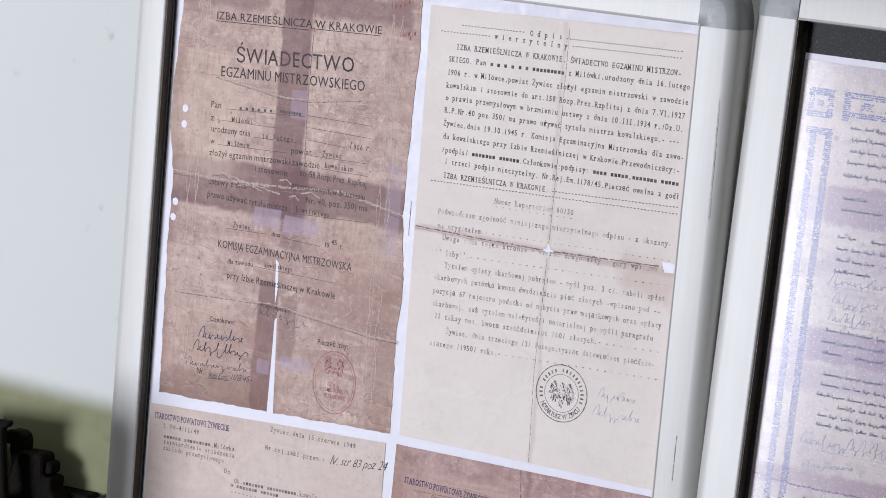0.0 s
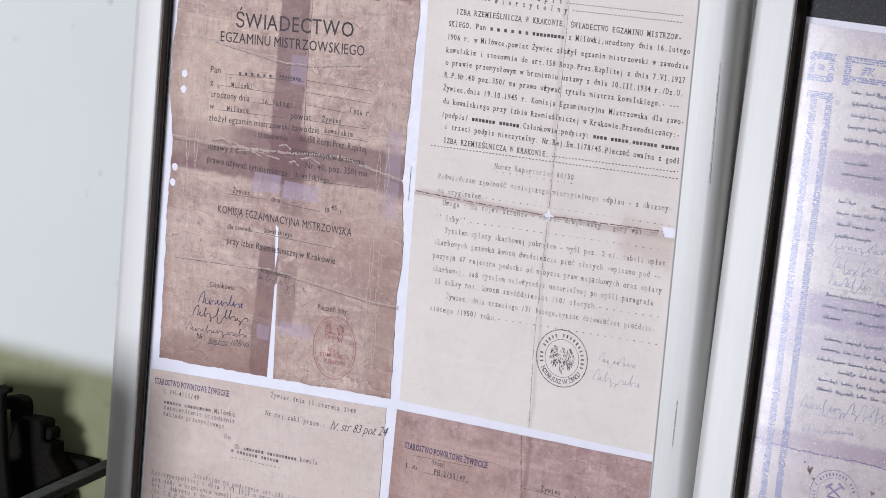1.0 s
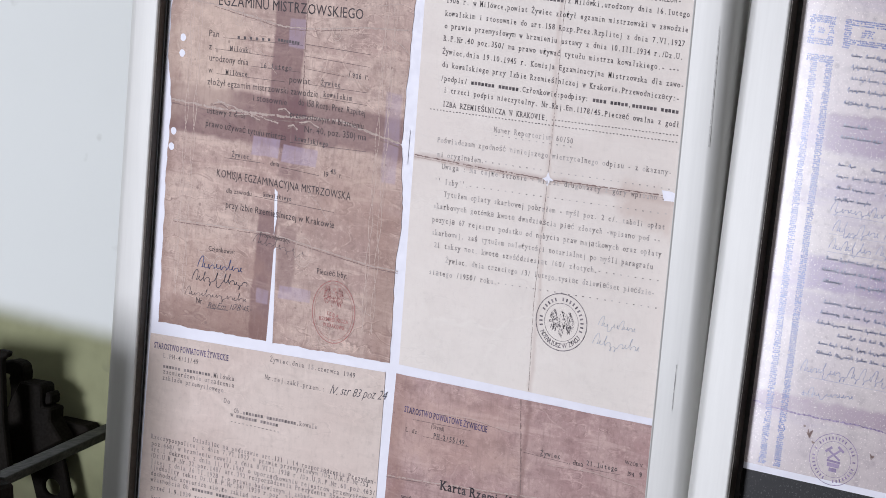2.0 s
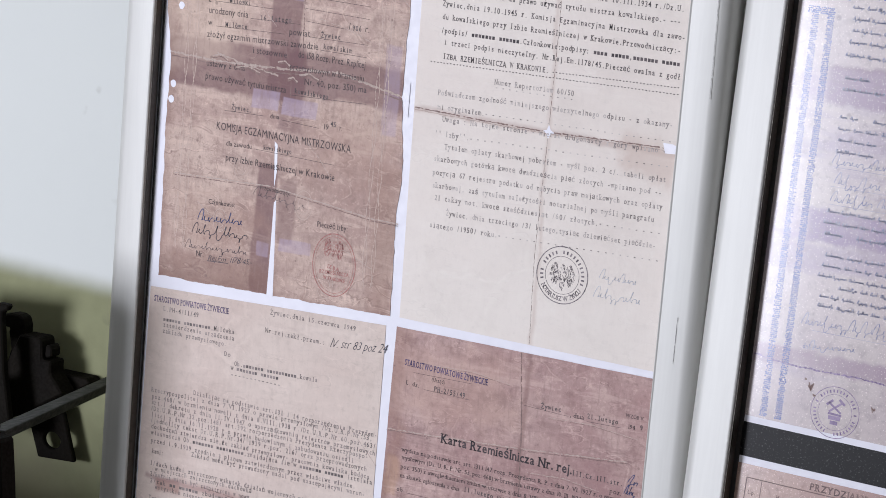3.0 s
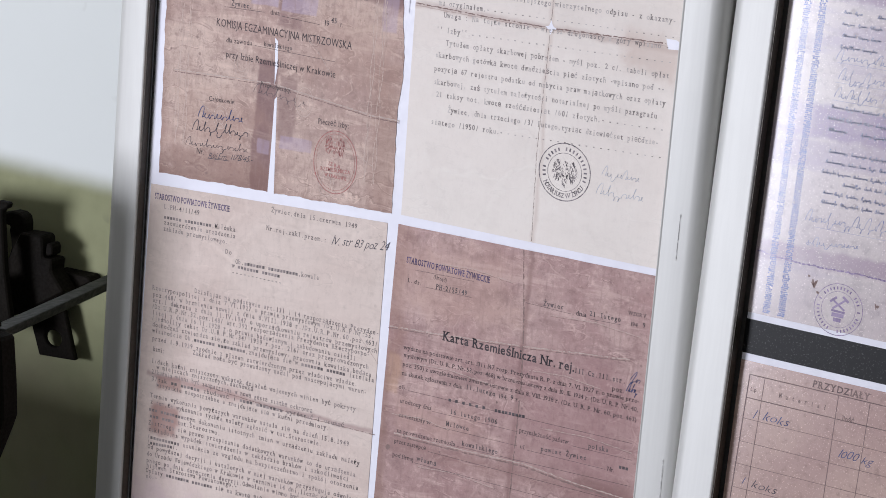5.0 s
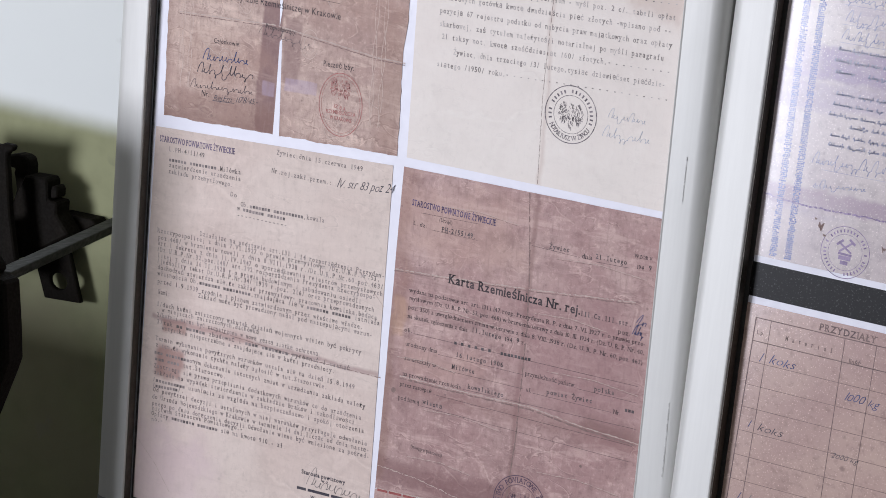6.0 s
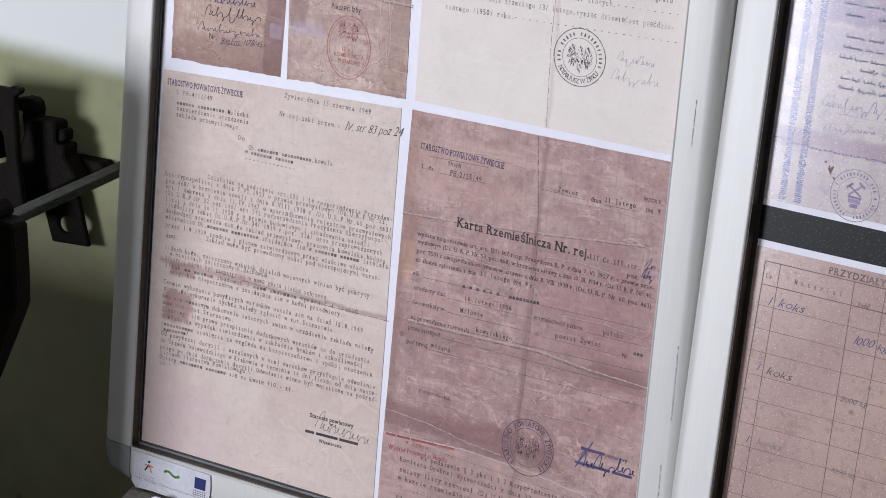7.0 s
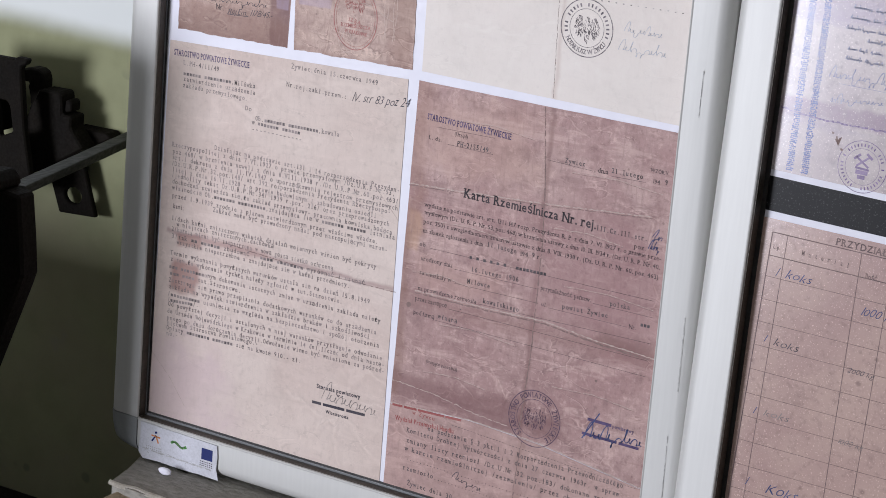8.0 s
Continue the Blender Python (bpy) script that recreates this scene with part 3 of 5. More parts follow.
# ---- poster frames ----
def rail_profile(face, depth):
    """Section of a snap rail: a small proud bead at the lip, a flat face and a rounded outer side."""
    lip = ((0.0, depth), (0.0, 0.0012), (0.0003, 0.0003), (0.0009, -0.0001), (0.0017, 0.0003))
    side, u, y = [], 0.008, 0.0004
    for du, turn in ((0.0, 0), (face - 0.009, 1.5), (0.0022, 9), (0.0022, 22), (0.0018, 38), (0.0014, 56), (0.0009, 70), (0.0005, 82)):
        u, y = u + du, y + du * math.tan(radians(turn))
        side.append((u, y))
    return lip + tuple(side) + ((u + 0.0001, depth), (0.0, depth))


def bar(a, b, out, profile):
    """An aluminium profile from a to b (x, z), whose outer side points along out."""
    bm, rows = bmesh.new(), []
    a, b, out = Vector((a[0], 0, a[1])), Vector((b[0], 0, b[1])), Vector((out[0], 0, out[1]))
    for p in (a, b):
        rows.append([bm.verts.new(p + out * u + Vector((0, y, 0))) for u, y in profile])
    n = len(profile)
    for i in range(n):
        j = (i + 1) % n
        bm.faces.new((rows[0][i], rows[0][j], rows[1][j], rows[1][i]))
    for k, f in enumerate(bm.faces):
        f.smooth = 5 <= k <= 12
    for cap in (bm.faces.new(rows[0]), bm.faces.new(rows[1][::-1])):
        for e in cap.edges:
            e.smooth = False
    bmesh.ops.recalc_face_normals(bm, faces=bm.faces[:])
    return bm


def corner_cap(cx, cz, sx, sz, profile):
    """A rounded corner piece: the profile swept a quarter turn, filled to the inner corner."""
    bm, rows = bmesh.new(), []
    steps = 12
    for i in range(steps + 1):
        a = math.pi / 2 * i / steps
        # a rounded square: between a circle and the square that the two rails would make
        c, s = math.cos(a), math.sin(a)
        k = 0.62 + 0.38 / max(c, s) if max(c, s) > 0 else 1
        k = min(k, 1.13)
        rows.append([bm.verts.new((cx + sx * c * u * k, y - 0.0008 if 0 < y < 0.02 or y <= 0 else y, cz + sz * s * u * k)) for u, y in profile])
    n = len(profile)
    for r0, r1 in zip(rows, rows[1:]):
        for i in range(n - 1):
            try:
                bm.faces.new((r0[i], r0[i + 1], r1[i + 1], r1[i]))
            except ValueError:
                pass
    bmesh.ops.remove_doubles(bm, verts=bm.verts[:], dist=1e-6)
    bmesh.ops.recalc_face_normals(bm, faces=bm.faces[:])
    for f in bm.faces:
        f.smooth = True
    return bm


def poster_frame(m, x0, x1, z0, z1, recess, face, trim, label, group):
    """A snap frame with an opening from x0 to x1 and z0 to z1; trim is the width of the black seal on the left and below."""
    top = tagged(empty("poster_frame", m), label, "poster frame", group)
    depth = recess + 0.012
    profile = rail_profile(face, depth)
    for a, b, out in (((x0, z0), (x0, z1), (-1, 0)), ((x1, z0), (x1, z1), (1, 0)), ((x0, z0), (x1, z0), (0, -1)), ((x0, z1), (x1, z1), (0, 1))):
        part("frame_rail", bar(a, b, out, profile), "aluminium", top, "silver aluminium rail")
    for cx, sx in ((x0, -1), (x1, 1)):
        for cz, sz in ((z0, -1), (z1, 1)):
            part("corner_cap", corner_cap(cx, cz, sx, sz, profile), "grey_plastic", top, "grey plastic corner cap")
    g = 0.0008
    part("inner_wall", box(bmesh.new(), x0 + 0.0001, x0 + 0.0006, 0.0014, recess - 0.0022, z0 + g, z1 - g), "bronze_wall", top, "dark bronze inner wall")
    part("inner_wall", box(bmesh.new(), x0 + 0.0007, x1 - g, 0.0014, recess - 0.0022, z0 + 0.0001, z0 + 0.0006), "bronze_wall", top, "dark bronze inner wall")
    if trim < 0.0025:
        part("retaining_strip", box(bmesh.new(), x0 + 0.0001, x0 + 0.0014, recess - 0.0021, recess - 0.0012, z0 + g, z1 - g, 0.0002), "strip_plastic", top, "grey plastic strip")
        part("retaining_strip", box(bmesh.new(), x0 + 0.0015, x1 - g, recess - 0.0021, recess - 0.0012, z0 + 0.0001, z0 + 0.0022, 0.0002), "strip_plastic", top, "grey plastic strip")
    for a, b, c, d in ((x0 + 0.0001, x0 + trim, z0, z1), (x1 - 0.0007, x1 - 0.0001, z0, z1), (x0 + trim, x1 - 0.0007, z0 + 0.0001, z0 + trim + 0.0010), (x0 + trim, x1 - 0.0007, z1 - 0.0007, z1 - 0.0001)):
        part("gasket", box(bmesh.new(), a, b, recess - 0.0011, recess - 0.0001, c, d), "rubber", top, "black rubber gasket")
    part("back_board", box(bmesh.new(), x0, x1, recess + 0.0015, depth - 0.001, z0, z1), "board_back", top)
    return top


rng = random.Random(17)
POSTER = 0.010
left_frame = poster_frame(pose(0, 0, BASE), -0.0023, 0.4049, -0.0083, 0.588, POSTER, 0.0195, 0.0022, "silver snap frame with four old typed certificates", "poster frames on the bench")
part("poster_sheet", box(bmesh.new(), -0.0022, 0.4048, POSTER, POSTER + 0.001, -0.0082, 0.588), "white_sheet", left_frame, "white poster paper")

DOCS = (
    ("certificate", ((10.5, 282), (104, 285), (203.5, 289), (202, 352), (204, 395), (199, 437), (200, 500), (202, 545), (200, 587.5), (10, 587.5), (6, 530), (4, 470), (9, 441), (9, 380)), 3.2, 0.45, "brown taped and torn master craftsman certificate"),
    ("sworn_copy", ((211, 289.5), (403.5, 290.5), (403.5, 582), (207.5, 578.5)), 12, 0.06, "cream typed sworn copy with a round stamp"),
    ("office_letter", ((2, -5.8), (202.5, -5.8), (201, 282), (4.5, 273)), 12, 0.06, "pale typed office letter with rust stains"),
    ("craft_card", ((206.5, 55), (268, 58.5), (323, 56), (403.5, 45), (403.5, 285.8), (209.5, 283)), 8, 0.12, "reddish brown printed craft card"),
    ("amendment_slip", ((206, -5.8), (403.5, -5.8), (403.5, 44.6), (323, 55.6), (268, 58.1), (206.3, 54.6)), 8, 0.08, "pinkish typed amendment slip"),
)
PRINTS = {}
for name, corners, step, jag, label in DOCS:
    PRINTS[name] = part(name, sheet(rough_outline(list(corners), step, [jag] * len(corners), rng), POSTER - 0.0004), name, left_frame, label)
    PRINTS[name].scale, PRINTS[name].location = (1.0019, 1.0, 1.0019), (-0.0022, 0.0, -0.00135)

# folds, tears and punched holes of the left prints
begin("certificate")
# paired pale and dark strokes put a fold's highlight and shade into colour
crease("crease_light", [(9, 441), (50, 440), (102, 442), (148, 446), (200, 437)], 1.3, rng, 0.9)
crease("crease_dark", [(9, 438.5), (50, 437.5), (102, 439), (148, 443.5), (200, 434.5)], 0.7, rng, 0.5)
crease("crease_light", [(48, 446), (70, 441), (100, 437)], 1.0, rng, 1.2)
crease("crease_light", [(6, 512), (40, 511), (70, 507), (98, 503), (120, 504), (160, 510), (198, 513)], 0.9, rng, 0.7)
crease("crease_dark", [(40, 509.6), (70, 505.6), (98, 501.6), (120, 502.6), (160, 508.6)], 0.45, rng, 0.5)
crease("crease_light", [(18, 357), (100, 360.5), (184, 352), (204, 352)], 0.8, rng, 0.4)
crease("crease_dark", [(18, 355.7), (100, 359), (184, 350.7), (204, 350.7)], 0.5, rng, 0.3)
crease("crease_dark", [(118, 585), (117, 500), (119, 452)], 0.5, rng, 0.4)
for x in (23, 30, 180, 187):
    for k in range(2):
        crease("relief_line", [(x + 1.5 * math.sin(z / 9 + k * math.pi), z) for z in range(305, 575, 6)], 0.45, rng, 0.15)
for cx, cz, r in ((62, 505, 6), (142, 505, 6), (75, 370, 9), (128, 352, 10), (60, 330, 8), (150, 300, 9), (86, 548, 8), (132, 540, 7)):
    open_piece()
    for k in (0.62, 1.0):
        stroke("relief_line", [Vector((cx + r * 0.7 * k * math.cos(a / 5), cz + r * k * math.sin(a / 5))) for a in range(31)], 0.5)
    close_piece()
for cx, cz in ((16, 485), (16, 474), (13, 419), (12, 408)):
    open_piece()
    put("white_sheet", [(cx + 2.4 * math.cos(a * 0.5236) * rng.uniform(0.9, 1.1), cz + 2.7 * math.sin(a * 0.5236)) for a in range(12)], [tuple(range(12))])
    close_piece()
open_piece()
put("white_sheet", [(101, 392), (103.5, 390), (104.5, 372), (103, 360)], [(0, 1, 2, 3)])
close_piece()
open_piece()
put("white_sheet", [(103.8, 350), (105.6, 352), (107, 318), (108.3, 284.5), (103, 284), (103.6, 318)], [(0, 1, 2, 3, 4, 5)])
close_piece()
open_piece()
put("white_sheet", [(199, 437), (205, 448), (205, 424)], [(0, 1, 2)])
close_piece()
for x, z, w in ((52, 443, 14), (75, 438, 20), (104, 446, 10), (112, 436, 8), (125, 440, 16)):
    crease("crease_light", [(x - w / 2, z), (x, z + 1.8), (x + w / 2, z - 1.2)], 1.0, rng, 0.7)
    crease("crease_dark", [(x - w / 2, z - 1.5), (x, z + 0.4), (x + w / 2, z - 2.6)], 0.6, rng, 0.5)
for x0, z0, x1, z1 in ((60, 520, 84, 500), (70, 492, 96, 470), (130, 480, 172, 470), (150, 520, 196, 530), (20, 560, 60, 548), (150, 330, 186, 318), (40, 340, 70, 318), (128, 395, 150, 372), (186, 505, 200, 497)):
    crease("crease_light", [(x0, z0), ((x0 + x1) / 2, (z0 + z1) / 2 + 1.5), (x1, z1)], 0.35, rng, 0.5)
begin("sworn_copy")
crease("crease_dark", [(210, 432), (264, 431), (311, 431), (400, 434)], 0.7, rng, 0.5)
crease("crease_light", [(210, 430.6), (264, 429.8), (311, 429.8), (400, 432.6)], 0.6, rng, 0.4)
crease("crease_dark", [(312, 575), (312, 498), (311, 432), (309, 349), (311, 291)], 0.28, rng, 0.35)
open_piece()
put("white_sheet", [(311, 436), (312.6, 432.4), (315.5, 431), (312.4, 429.6), (311, 426.5), (309.8, 429.8), (307, 431.2), (309.8, 432.4)], [tuple(range(8))])
close_piece()
open_piece()
put("white_sheet", [(393, 437), (400, 437), (402.5, 436), (402.5, 431), (395, 430.5)], [tuple(range(5))])
close_piece()
begin("office_letter")
crease("crease_dark", [(60, 137), (98, 135), (150, 133.5), (204, 134)], 0.5, rng, 0.5)
crease("crease_light", [(3, 42), (20, 26), (34, 8)], 0.5, rng, 0.2)
crease("crease_light", [(180, 205), (196, 190), (202, 184)], 0.5, rng, 0.2)
begin("craft_card")
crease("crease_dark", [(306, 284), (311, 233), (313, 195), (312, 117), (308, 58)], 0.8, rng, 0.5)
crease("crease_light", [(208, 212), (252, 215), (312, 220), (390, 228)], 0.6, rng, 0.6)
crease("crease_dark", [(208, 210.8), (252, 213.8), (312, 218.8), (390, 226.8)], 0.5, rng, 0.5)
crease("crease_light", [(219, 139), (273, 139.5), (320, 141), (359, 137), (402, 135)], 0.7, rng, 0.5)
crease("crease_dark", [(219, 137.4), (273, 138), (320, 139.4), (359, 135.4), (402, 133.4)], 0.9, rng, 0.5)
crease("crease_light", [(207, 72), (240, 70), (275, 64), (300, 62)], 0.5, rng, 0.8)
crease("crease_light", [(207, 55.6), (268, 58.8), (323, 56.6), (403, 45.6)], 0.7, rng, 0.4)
# card wrinkles: pale stroke for the lit side, dark for the shaded one
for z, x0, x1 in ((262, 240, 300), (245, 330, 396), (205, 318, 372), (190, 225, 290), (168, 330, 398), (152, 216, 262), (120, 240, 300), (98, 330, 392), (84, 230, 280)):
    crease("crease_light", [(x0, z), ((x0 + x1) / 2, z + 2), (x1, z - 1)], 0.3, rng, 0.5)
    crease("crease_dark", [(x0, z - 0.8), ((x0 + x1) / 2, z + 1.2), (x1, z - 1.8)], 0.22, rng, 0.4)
for x, z, r in ((215, 128, 2.0), (255, 183, 0.8), (362, 110, 1.0), (296, 178, 0.9), (240, 90, 0.8)):
    open_piece()
    put("crease_dark", [(x + r * math.cos(a) * rng.uniform(0.7, 1.2), z + r * math.sin(a)) for a in (k * 0.785 for k in range(8))], [tuple(range(8))])
    close_piece()
begin("amendment_slip")
crease("crease_dark", [(311, 54), (308, 20), (309, -5)], 0.5, rng, 0.4)

begin("certificate")
scrawl("red_stamp", 178, 571, 192, 577, 9, 91, 0.45, 3)
scrawl("red_stamp", 186, 555, 198, 557, 7, 92, 0.4, 4)
# writing on the left prints
# certificate
begin("certificate")
printed("print_ink", "IZBA RZEMIEŚLNICZA W KRAKOWIE", 36.9, 549.6, 171.3, 554.9, 5.3, 0)
rule("print_ink", 36.5, 548.4, 114.1, 550.9, 0.45, 0)
rule("print_ink", 114.5, 552.1, 170.0, 553.7, 0.45, 0)
printed("print_ink", "ŚWIADECTWO", 55.5, 522.2, 152.0, 526.9, 10.1, 0)
printed("print_ink", "EGZAMINU MISTRZOWSKIEGO", 43.7, 511.0, 161.6, 515.6, 6.9, 0)
printed("print_ink", "Pan", 37.5, 488.6, 46.1, 488.9, 4.5, 0)
rule("print_ink", 49.9, 489.1, 115.5, 492.3, 0.25, 0)
rule("print_ink", 117.7, 493.4, 170.1, 493.1, 0.25, 0)
typed("type_ink", "# # # # # #", 61.3, 489.8, 89.0, 491.5, 3.2)
typed("type_ink", "########", 94.6, 492.2, 112.7, 492.3, 2.8)
printed("print_ink", "z", 38.3, 479.6, 40.7, 479.6, 4.5, 0)
rule("print_ink", 43.5, 480.7, 93.2, 481.6, 0.25, 0)
typed("type_ink", "Milówki", 55.9, 480.8, 73.9, 481.7, 3.0)
rule("print_ink", 118.4, 485.4, 169.5, 484.7, 0.25, 0)
printed("print_ink", "urodzony dnia", 39.0, 471.9, 71.9, 472.8, 4.5, 0)
rule("print_ink", 74.2, 472.7, 114.9, 474.0, 0.25, 0)
typed("type_ink", "16.lutego", 81.8, 472.6, 107.9, 474.2, 3.0)
rule("print_ink", 119.2, 477.0, 150.0, 475.8, 0.25, 0)
printed("print_ink", "1", 152.8, 475.8, 154.1, 475.6, 4.9, 0)
typed("type_ink", "906", 156.4, 475.6, 164.1, 475.9, 3.0)
printed("print_ink", "r.", 166.3, 476.2, 169.9, 475.9, 4.5, 0)
printed("print_ink", "w", 39.2, 463.6, 42.6, 463.7, 4.1, 0)
rule("print_ink", 46.0, 463.7, 102.6, 465.8, 0.25, 0)
typed("type_ink", "Milówce", 53.6, 464.0, 72.1, 465.0, 3.0)
printed("print_ink", "powiat", 106.3, 465.9, 123.4, 466.7, 4.5, 0)
typed("type_ink", "Żywiec", 132.1, 467.6, 148.0, 468.3, 3.0)
rule("print_ink", 123.4, 466.7, 169.8, 467.5, 0.25, 0)
printed("print_ink", "złożył egzamin mistrzowski zawodzie", 39.0, 455.3, 130.6, 458.9, 4.5, 0)
typed("type_ink", "kowalskim", 134.6, 460.2, 157.9, 460.5, 3.0)
rule("print_ink", 132.4, 459.1, 169.8, 459.1, 0.25, 0)
printed("print_ink", "i stosownie", 77.8, 449.5, 105.9, 450.0, 4.3, 0)
printed("print_ink", "do 158 Rozp. Prez. Rzplitej", 115.0, 451.7, 168.9, 451.8, 4.5, 0)
printed("print_ink", "ustawy z dnia", 39.9, 435.4, 72.3, 436.2, 4.3, 0)
printed("print_ink", "przemysłowym w brzmieniu", 108.9, 442.7, 168.4, 442.9, 4.3, 0)
printed("print_ink", "Nr. 40, poz. 350) ma", 121.3, 434.0, 171.4, 435.7, 4.3, 0)
printed("print_ink", "prawo używać tytułu mistrza", 39.7, 426.3, 107.1, 426.1, 4.5, 0)
typed("type_ink", "kowalskiego", 114.0, 427.1, 141.7, 427.0, 3.0)
rule("print_ink", 110.4, 425.4, 172.1, 428.1, 0.25, 0)
typed("type_ink", "Żywiec,", 63.3, 408.4, 80.4, 408.7, 3.0)
rule("print_ink", 57.7, 406.8, 90.9, 407.9, 0.25, 0)
printed("print_ink", "dnia", 95.7, 407.1, 103.2, 407.5, 3.2, 0)
rule("print_ink", 105.0, 407.4, 135.8, 406.3, 0.25, 0)
printed("print_ink", "19", 139.0, 406.4, 143.6, 406.4, 3.6, 0)
typed("type_ink", "45", 144.7, 409.2, 149.8, 409.2, 2.8)
printed("print_ink", "r.", 152.2, 407.3, 154.5, 407.3, 3.6, 0)
printed("print_ink", "KOMISJA EGZAMINACYJNA MISTRZOWSKA", 51.7, 392.8, 162.6, 393.5, 5.3, 0)
printed("print_ink", "dla zawodu", 60.8, 382.7, 82.2, 383.7, 3.4, 0)
typed("type_ink", "kowalskiego", 92.0, 384.9, 115.4, 385.5, 2.6)
rule("print_ink", 84.5, 384.1, 150.3, 383.3, 0.25, 0)
printed("print_ink", "przy Izbie Rzemieślniczej w Krakowie", 61.2, 372.4, 151.3, 372.6, 4.7, 0)
printed("print_ink", "Przewodniczący:", 91.6, 357.1, 116.6, 356.6, 3.4, 0)
printed("print_ink", "Członkowie:", 49.4, 340.0, 71.6, 341.0, 3.4, 0)
printed("print_ink", "Pieczęć Izby:", 140.1, 339.4, 164.8, 340.2, 3.8, 0)
printed("print_ink", "Nr.", 41.5, 301.5, 48.3, 301.5, 4.1, 0)
scrawl("blue_pen", 41.3, 327.0, 78.8, 329.9, 8.1, 3, 0.55, 6)
scrawl("dark_pen", 37.2, 317.4, 83.4, 320.7, 7.3, 5, 0.55, 7)
scrawl("dark_pen", 32.3, 306.4, 84.3, 309.7, 5.7, 8, 0.35, 9)
penned("dark_pen", "Rej.Em. 1178/45.-", 51.4, 300.1, 88.7, 303.2, 4.1)
rule("dark_pen", 51.4, 299.7, 69.3, 300.9, 0.40, 0)
scrawl("dark_pen", 86.3, 352.3, 128.8, 350.4, 6.5, 21, 0.25, 6)
open_piece()
ring("red_stamp", 156.1, 315.4, 21.5, 0.60, 0.80)
ring("red_stamp", 156.1, 315.4, 19.4, 0.25, 0.80)
printed("red_stamp", "IZBA", 150.8, 312.9, 161.0, 311.6, 2.4, 1)
printed("red_stamp", "RZEMIEŚLNICZA", 144.8, 308.3, 168.5, 309.4, 2.4, 1)
printed("red_stamp", "W KRAKOWIE", 148.3, 304.6, 165.8, 304.6, 2.4, 1)
emblem("red_stamp", 155.2, 326.2, 8.5)
close_piece()
# sworn_copy
begin("sworn_copy")
typed("type_ink", "--------------------", 231.9, 566.9, 279.8, 567.7, 3.0)
typed("type_ink", "O d p i s", 283.2, 567.0, 307.3, 567.7, 3.0)
typed("type_ink", "-------------------------------------", 309.8, 567.3, 393.5, 569.1, 3.0)
typed("type_ink", "----------------", 216.4, 561.4, 254.6, 562.2, 3.0)
typed("type_ink", "w i e r z y t e l n y", 257.6, 562.2, 311.6, 562.1, 3.0)
typed("type_ink", "----------------------------------", 314.8, 563.2, 393.2, 564.8, 3.0)
typed("type_ink", "IZBA RZEMIEŚLNICZA W KRAKOWIE. ŚWIADECTWO EGZAMINU MISTRZOW-", 229.5, 551.8, 393.9, 555.0, 3.0)
typed("type_ink", "SKIEGO. Pan # # # # # # ######### z Milówki,urodzony dnia 16.lutego", 224.3, 543.4, 400.6, 547.3, 3.0)
typed("type_ink", "1906 r. w Milówce,powiat Żywiec złożył egzamin mistrzowski w zawodzie", 224.3, 534.8, 400.5, 537.7, 3.0)
typed("type_ink", "kowalskim i stosownie do art.158 Rozp.Prez.Rzplitej z dnia 7.VI.1927", 224.3, 526.2, 399.1, 528.7, 3.0)
typed("type_ink", "o prawie przemysłowym w brzmieniu ustawy z dnia 10.III.1934 r./Dz.U.", 224.6, 518.1, 398.8, 520.4, 3.0)
typed("type_ink", "R.P.Nr.40 poz.350/ ma prawo używać tytułu mistrza kowalskiego.- ---", 224.6, 509.8, 397.0, 512.3, 3.0)
typed("type_ink", "Żywiec,dnia 19.10.1945 r. Komisja Egzaminacyjna Mistrzowska dla zawo-", 224.6, 501.2, 401.2, 502.9, 3.0)
typed("type_ink", "du kowalskiego przy Izbie Rzemieślniczej w Krakowie.Przewodniczący:-", 225.0, 492.6, 399.0, 494.3, 3.0)
typed("type_ink", "/podpis/ ####### ######.Członkowie:podpisy: #### #####,####### #####", 225.0, 483.6, 399.5, 486.2, 3.0)
typed("type_ink", "i trzeci podpis nieczytelny. Nr.Rej.Em.1178/45.Pieczęć owalna z godł", 228.0, 476.2, 400.7, 478.1, 3.0)
typed("type_ink", "IZBA RZEMIEŚLNICZA W KRAKOWIE.", 228.0, 466.8, 307.7, 468.7, 3.0)
typed("type_ink", "--------------------------------------", 309.4, 468.6, 401.1, 471.7, 3.0)
typed("type_ink", "--------------------------------------------------------------------------", 218.4, 462.7, 401.1, 467.4, 3.0)
typed("faded_type", "Numer Repertorium 60/50", 268.1, 455.7, 327.2, 456.8, 3.0)
typed("faded_type", "- - - - - - - - - - - -", 268.9, 452.5, 326.7, 453.4, 3.0)
typed("faded_type", "Poświadczam zgodność niniejszego wierzytelnego odpisu - z okazany-", 226.2, 442.7, 398.8, 447.4, 3.0)
typed("faded_type", "mi oryginałem.- - - - - - - - - - - - - - - - - - - - - - - - - - -", 227.1, 433.4, 399.1, 437.3, 3.0)
typed("faded_type", "Uwaga : Na tejże stronie - wiersz drugonasty z góry wpisano -", 231.3, 425.8, 395.8, 430.3, 3.0)
typed("faded_type", "'' Izby''.- - - - - - - - - - - - - - - - - - - - - - - - - - - -", 226.6, 415.6, 398.4, 421.3, 3.0)
typed("faded_type", "Tytułem opłaty skarbowej pobrałem - myśl poz. 2 c/. tabeli opłat", 234.8, 407.8, 397.8, 412.5, 3.0)
typed("faded_type", "skarbowych gotówką kwotę dwadzieścia pięć złotych -wpisano pod --", 227.4, 399.0, 395.5, 403.7, 3.0)
